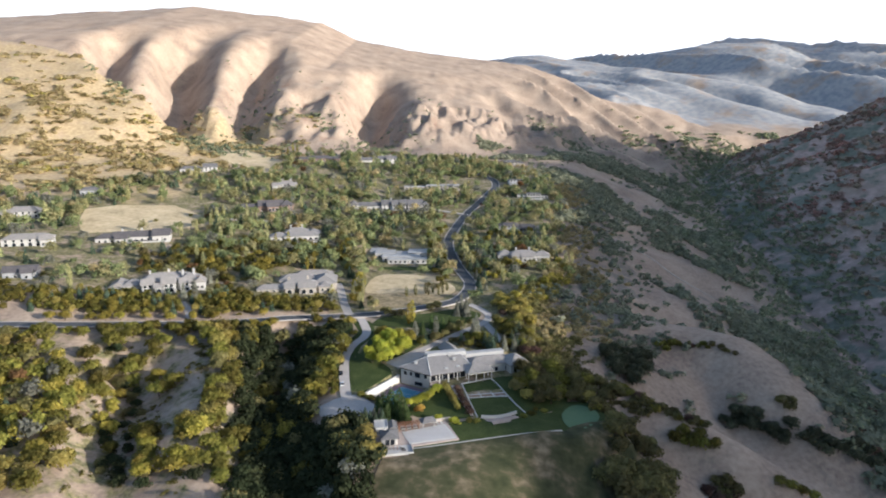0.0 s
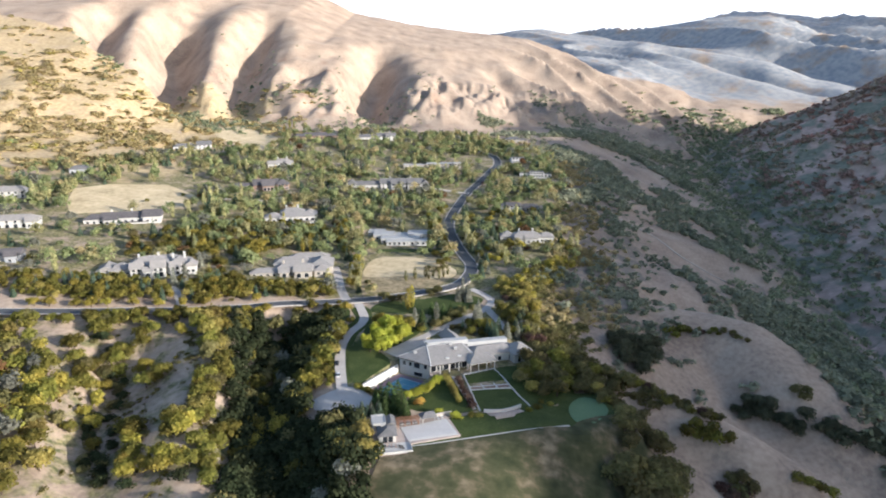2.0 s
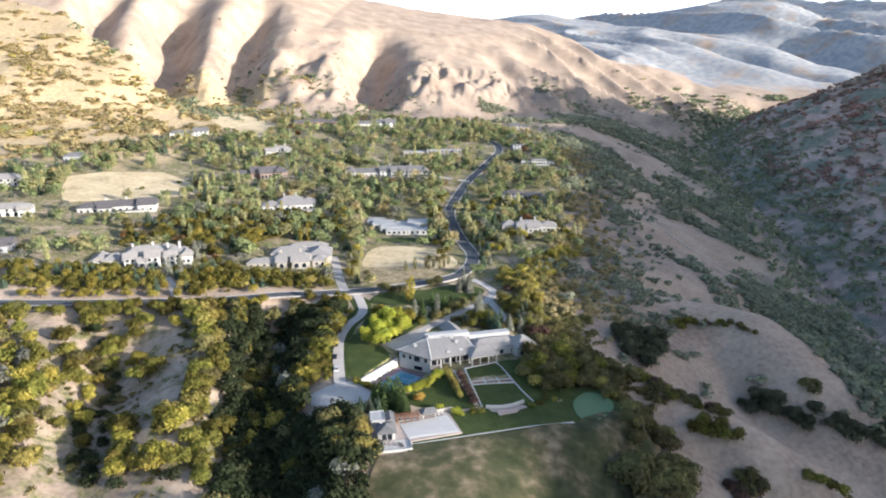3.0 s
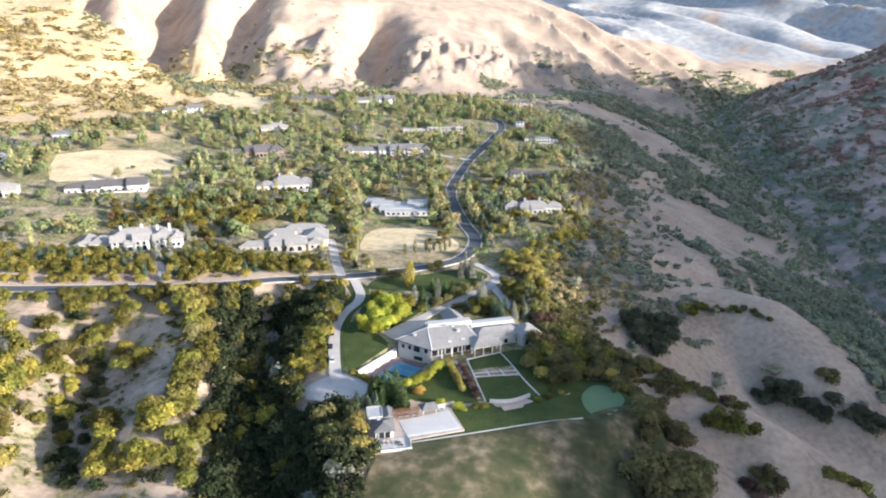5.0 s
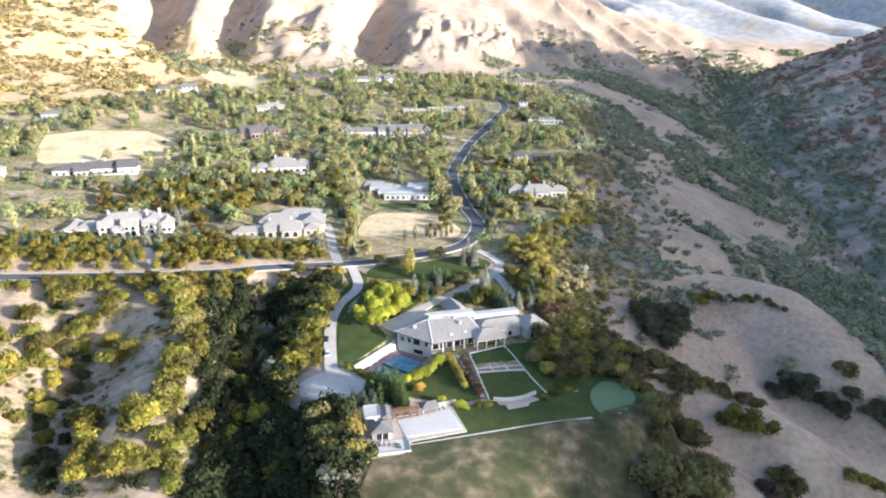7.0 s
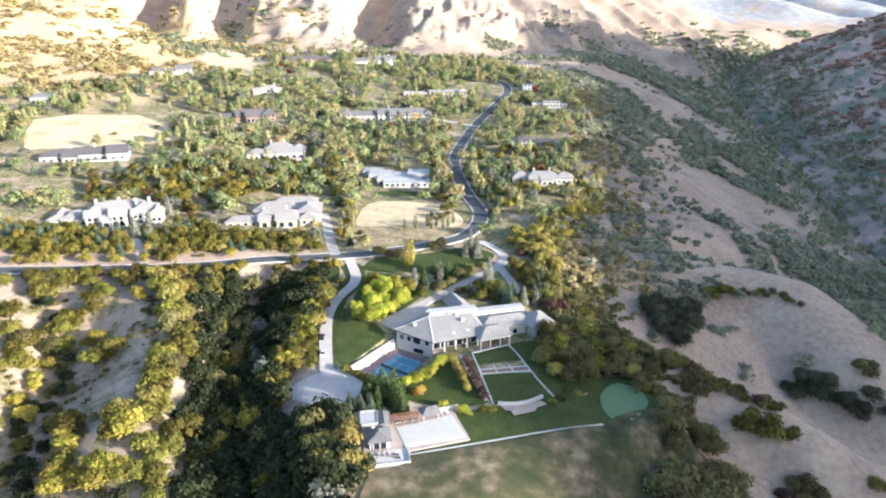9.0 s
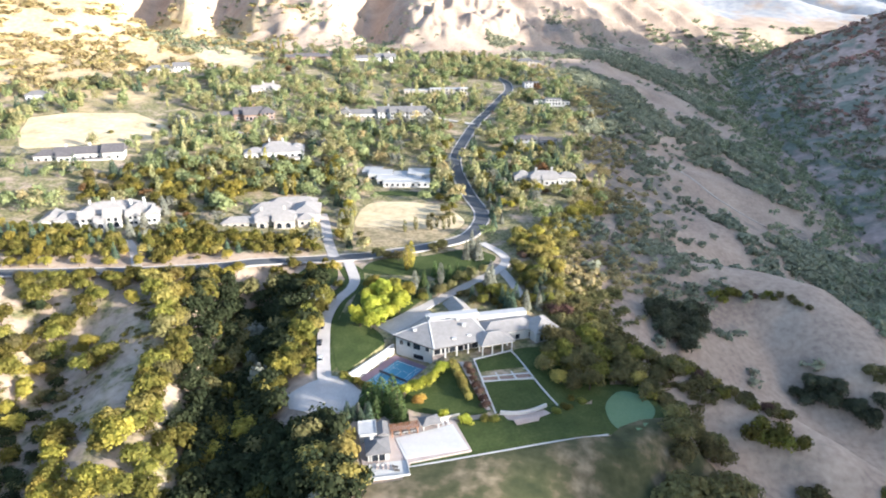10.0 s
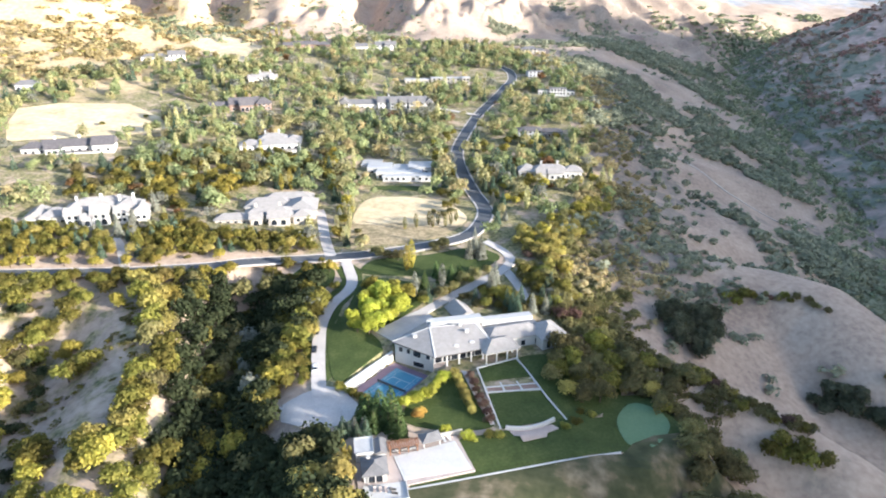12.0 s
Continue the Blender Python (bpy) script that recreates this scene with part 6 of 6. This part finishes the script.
def strew(n, x0, x1, y0, y1, keep):
    x, y = rng.uniform(x0, x1, n), rng.uniform(y0, y1, n)
    ok = rng.rand(n) < keep(x, y)
    return x[ok], y[ok]


# woods between the houses
x, y = strew(7600, -520, 140, 400, 980, lambda x, y: in_bench(x, y) * (0.16 + 0.84 * smooth(-0.32, 0.15, fbm(x, y, 38, 3))) * np.where(y < 470, 0.45, 1))
ok = free_ground(x, y, 13.0)
pl = np.array(PLANTED)
near = ((x[:, None] - pl[None, :, 0]) ** 2 + (y[:, None] - pl[None, :, 1]) ** 2 < pl[None, :, 2] ** 2).any(1)
ok &= ~near
x, y = x[ok], y[ok]
pick = rng.rand(len(x))
for lo, hi, mat, kind, name, label in ((0, 0.44, "woods", "oak", "woodland", "mixed green and olive woods between the houses"), (0.44, 0.68, "pale_green", "broad", "woodland", "pale green garden trees between the houses"), (0.68, 0.78, "spruce", "spruce", "conifers", "blue-green pointed conifers between the houses"), (0.78, 0.89, "pale_green", "poplar", "woodland", "pale green columnar trees between the houses"), (0.89, 0.94, "silver", "broad", "woodland", "silver-grey trees between the houses"), (0.94, 0.992, "gold", "oak", "woodland", "golden ochre oaks between the houses"), (0.992, 1.0, "orange", "oak", "woodland", "scattered orange autumn trees")):
    m = (pick >= lo) & (pick < hi)
    stuff(name, x[m], y[m], rng.uniform(0.75, 1.75, m.sum()) * (0.85 if kind in ("spruce", "poplar") else 1), mat, label, kind, 165, 0.96)
x, y = strew(1400, -300, -62, 352, 420, lambda x, y: smooth(-0.3, 0.2, fbm(x, y, 30, 2)) * 0.42)
ok = free_ground(x, y, 9.0)
stuff("woodland", x[ok], y[ok], rng.uniform(0.5, 0.95, ok.sum()), "oak", "green hedge trees along the road", "oak", 220, 1.0)
# brush on the slopes
for mat, count, lo, words in (("gold", 7000, -0.4, "golden ochre"), ("woods", 320, -0.1, "green"), ("ochre", 1500, 0.0, "olive-gold")):
    x, y = strew(count, -900, -210, 600, 1120, lambda x, y: (1 - in_bench(x, y)) * smooth(lo, lo + 0.5, fbm(x + 40 * lo, y * 1.6, 45, 3)) * (0.2 + 0.8 * smooth(1050, 800, y)))
    ok = free_ground(x, y, 3.0)
    stuff("brush", x[ok], y[ok], rng.uniform(1.0, 3.0, ok.sum()), mat, words + " brush dotted over the dry hillside", "shrub", 34, 1.5, "brush", (0.35, 0.65))
x, y = strew(12000, 180, 760, 1080, 1750, lambda x, y: smooth(0.1, -0.7, east_spurs(x, y)) * smooth(-0.2, 0.2, fbm(x, y, 50, 2)) * smooth(60, 110, canyon(x, y)) * smooth(1650, 1350, y + 0.3 * x) * 0.5)
stuff("brush", x, y, rng.uniform(0.8, 1.8, len(x)), "brush", "olive-brown brush in the gullies between the spurs", "shrub", 16, 1.9, "brush", (0.6, 0.95))
# dark brush in the deep gullies of the bare hill
gx, gy = [], []
for west_w, wide, deep, line in GULLIES[:5]:
    x, y = strew(9000, -760, -60, 900, 1500, lambda x, y: np.exp(-(from_line(x - 0.3 * wide, y, line)[0] / (0.6 * wide)) ** 2) * smooth(0.4, 0.75, from_line(x, y, line)[1]) * smooth(-0.25, 0.15, fbm(x, y, 40, 2)))
    gx.append(x), gy.append(y)
x, y = np.concatenate(gx), np.concatenate(gy)
stuff("brush", x, y, rng.uniform(0.8, 1.8, len(x)), "canyon_green", "dull green brush in the gullies of the bare hill", "shrub", 20, 1.9, "brush", (0.6, 0.95))
x, y = strew(9000, -600, 700, 930, 1500, lambda x, y: smooth(-0.1, 0.4, fbm(x, y, 70, 3) + 0.25 * smooth(100, 300, x)) * smooth(1400, 1000, y) * 0.5)
stuff("brush", x, y, rng.uniform(0.6, 1.5, len(x)), "brush", "olive-brown brush at the foot of the bare hill", "shrub", 18, 1.9, "brush", (0.6, 0.95))
x, y = strew(24000, 60, 560, 290, 1150, lambda x, y: np.where(canyon(x, y) > 60, 1, 0) * (1 - in_bench(x, y)) * (0.003 + 0.95 * smooth(0.10, 0.17, 0.75 * fbm(x, y, 88, 3) - 0.05 * np.cos(rib_phase(x, y)) + 0.12 * smooth(620, 900, y))))
ok = free_ground(x, y, 3.0) & ((y > 420) | (x > 215) | (rng.rand(len(x)) < 0.02))
stuff("brush", x[ok], y[ok], rng.uniform(0.9, 1.9, ok.sum()), "brush", "clumps of olive brush on the canyon side", "shrub", 24, 1.95, "brush", (0.6, 1.0))
x, y = strew(3400, 196, 340, 230, 540, lambda x, y: (0.25 + 0.75 * smooth(-0.25, 0.1, fbm(x, y, 40, 3))) * smooth(12, 26, from_line(x, y, RIBS[0][1])[0]) * smooth(0, 14, x - np.interp(y, [230, 298, 324, 345, 366, 388, 420, 540], [236, 232, 216, 206, 199, 196, 205, 235])))
stuff("brush", x, y, rng.uniform(0.9, 1.9, len(x)), "brush", "dense dull olive brush below the bare ridge", "shrub", 42, 1.5, "brush", (0.7, 1.1))
x, y = strew(260, 225, 340, 240, 470, lambda x, y: smooth(0.1, 0.3, fbm(x + 90, y, 45, 2)))
stuff("brush", x, y, rng.uniform(0.9, 1.6, len(x)), "rust", "rust-brown brush below the bare ridge", "shrub", 42, 1.5, "brush", (0.7, 1.1))
x, y = strew(9000, 200, 760, 280, 1620, lambda x, y: smooth(150, 10, np.abs(canyon(x, y) - 5)) * 0.8)
stuff("thicket", x, y, rng.uniform(0.8, 1.6, len(x)), "canyon_green", "dense green thicket along the canyon floor", "oak", 30, 1.7, "thicket", (0.7, 1.1))
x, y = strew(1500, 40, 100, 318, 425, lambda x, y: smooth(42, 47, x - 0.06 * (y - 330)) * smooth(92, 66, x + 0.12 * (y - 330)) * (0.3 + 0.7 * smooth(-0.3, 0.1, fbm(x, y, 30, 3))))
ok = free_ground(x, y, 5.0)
# sunlight painted as gold leaves farther north, the shaded rest olive
sun_tinted = rng.rand(len(x)) < smooth(392, 425, y)
for sel, mat, words in ((ok & sun_tinted, "gold", "golden ochre"), (ok & ~sun_tinted, "olive", "dull olive")):
    stuff("brush", x[sel], y[sel], rng.uniform(0.5, 1.0, sel.sum()), mat, words + " brush packed along the shelf's rim, sun and shade painted in", "shrub", 84, 1.05, "brush", (0.7, 1.1))
x, y = strew(3000, 420, 1000, 1480, 1960, lambda x, y: smooth(-0.12, 0.12, fbm(x, y, 90, 3)) * smooth(330, 150, np.abs(canyon(x, y))) * smooth(25, 60, np.minimum(from_line(x, y, BACK_SPURS[0][0])[0], from_line(x, y, BACK_SPURS[1][0])[0])))
stuff("brush", x, y, rng.uniform(1.4, 2.8, len(x)), "canyon_green", "dull green brush at the head of the canyon", "shrub", 20, 2.0, "brush", (0.5, 0.9))
x, y = strew(700, 50, 112, 286, 352, lambda x, y: smooth(13, 6, from_line(x, y, [(56, 348), (68, 328), (82, 311), (98, 296)])[0]) * (0.35 + 0.65 * smooth(-0.3, 0.1, fbm(x, y, 24, 2))))
ok = free_ground(x, y, 5.0)
stuff("brush", x[ok], y[ok], rng.uniform(0.5, 1.05, ok.sum()), "olive", "dull olive brush on the slope above the canyon", "shrub", 90, 1.0, "brush", (0.7, 1.1))
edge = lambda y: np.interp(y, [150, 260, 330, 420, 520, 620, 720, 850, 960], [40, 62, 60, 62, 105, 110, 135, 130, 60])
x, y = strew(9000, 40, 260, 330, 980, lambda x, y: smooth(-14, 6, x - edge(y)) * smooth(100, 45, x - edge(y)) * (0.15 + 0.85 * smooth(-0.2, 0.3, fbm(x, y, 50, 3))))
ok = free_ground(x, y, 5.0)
# gold leaves paint the sunlit edge, olive ones the shaded slope below
sun_tinted = rng.rand(len(x)) < smooth(60, 10, x - edge(y))
for sel, mat, words in ((ok & sun_tinted, "gold", "golden ochre"), (ok & ~sun_tinted, "brush", "thick olive")):
    stuff("brush", x[sel], y[sel], rng.uniform(0.6, 1.3, sel.sum()), mat, words + " brush along the shelf's edge, coloured for sun and shade", "shrub", 46, 1.5, "brush", (0.7, 1.1))
x, y = strew(1100, -190, -60, 215, 352, lambda x, y: (0.1 + 0.9 * smooth(-0.1, 0.35, fbm(x, y, 26, 3))) * 0.55)
ok = free_ground(x, y, 5.0)
stuff("brush", x[ok], y[ok], rng.uniform(0.3, 0.85, ok.sum()), "oak", "low green brush between the oaks", "shrub", 90, 0.8, "brush", (0.5, 0.9))
for mat, count, shift, words in (("thicket", 11000, 0, "brown and rust"), ("canyon_brush", 9000, 300, "dull olive")):
    x, y = strew(count, 330, 1300, 250, 1700, lambda x, y: np.where(canyon(x, y) < -40, 1, 0) * (0.05 + 0.95 * smooth(-0.02, 0.22, fbm(x + shift, y, 110, 3))) * smooth(900, 450, -canyon(x, y)))
    stuff("brush", x, y, rng.uniform(1.0, 2.5, len(x)), mat, words + " brush on the shaded canyon wall", "shrub", 22, 1.8, "brush", (0.6, 1.0))
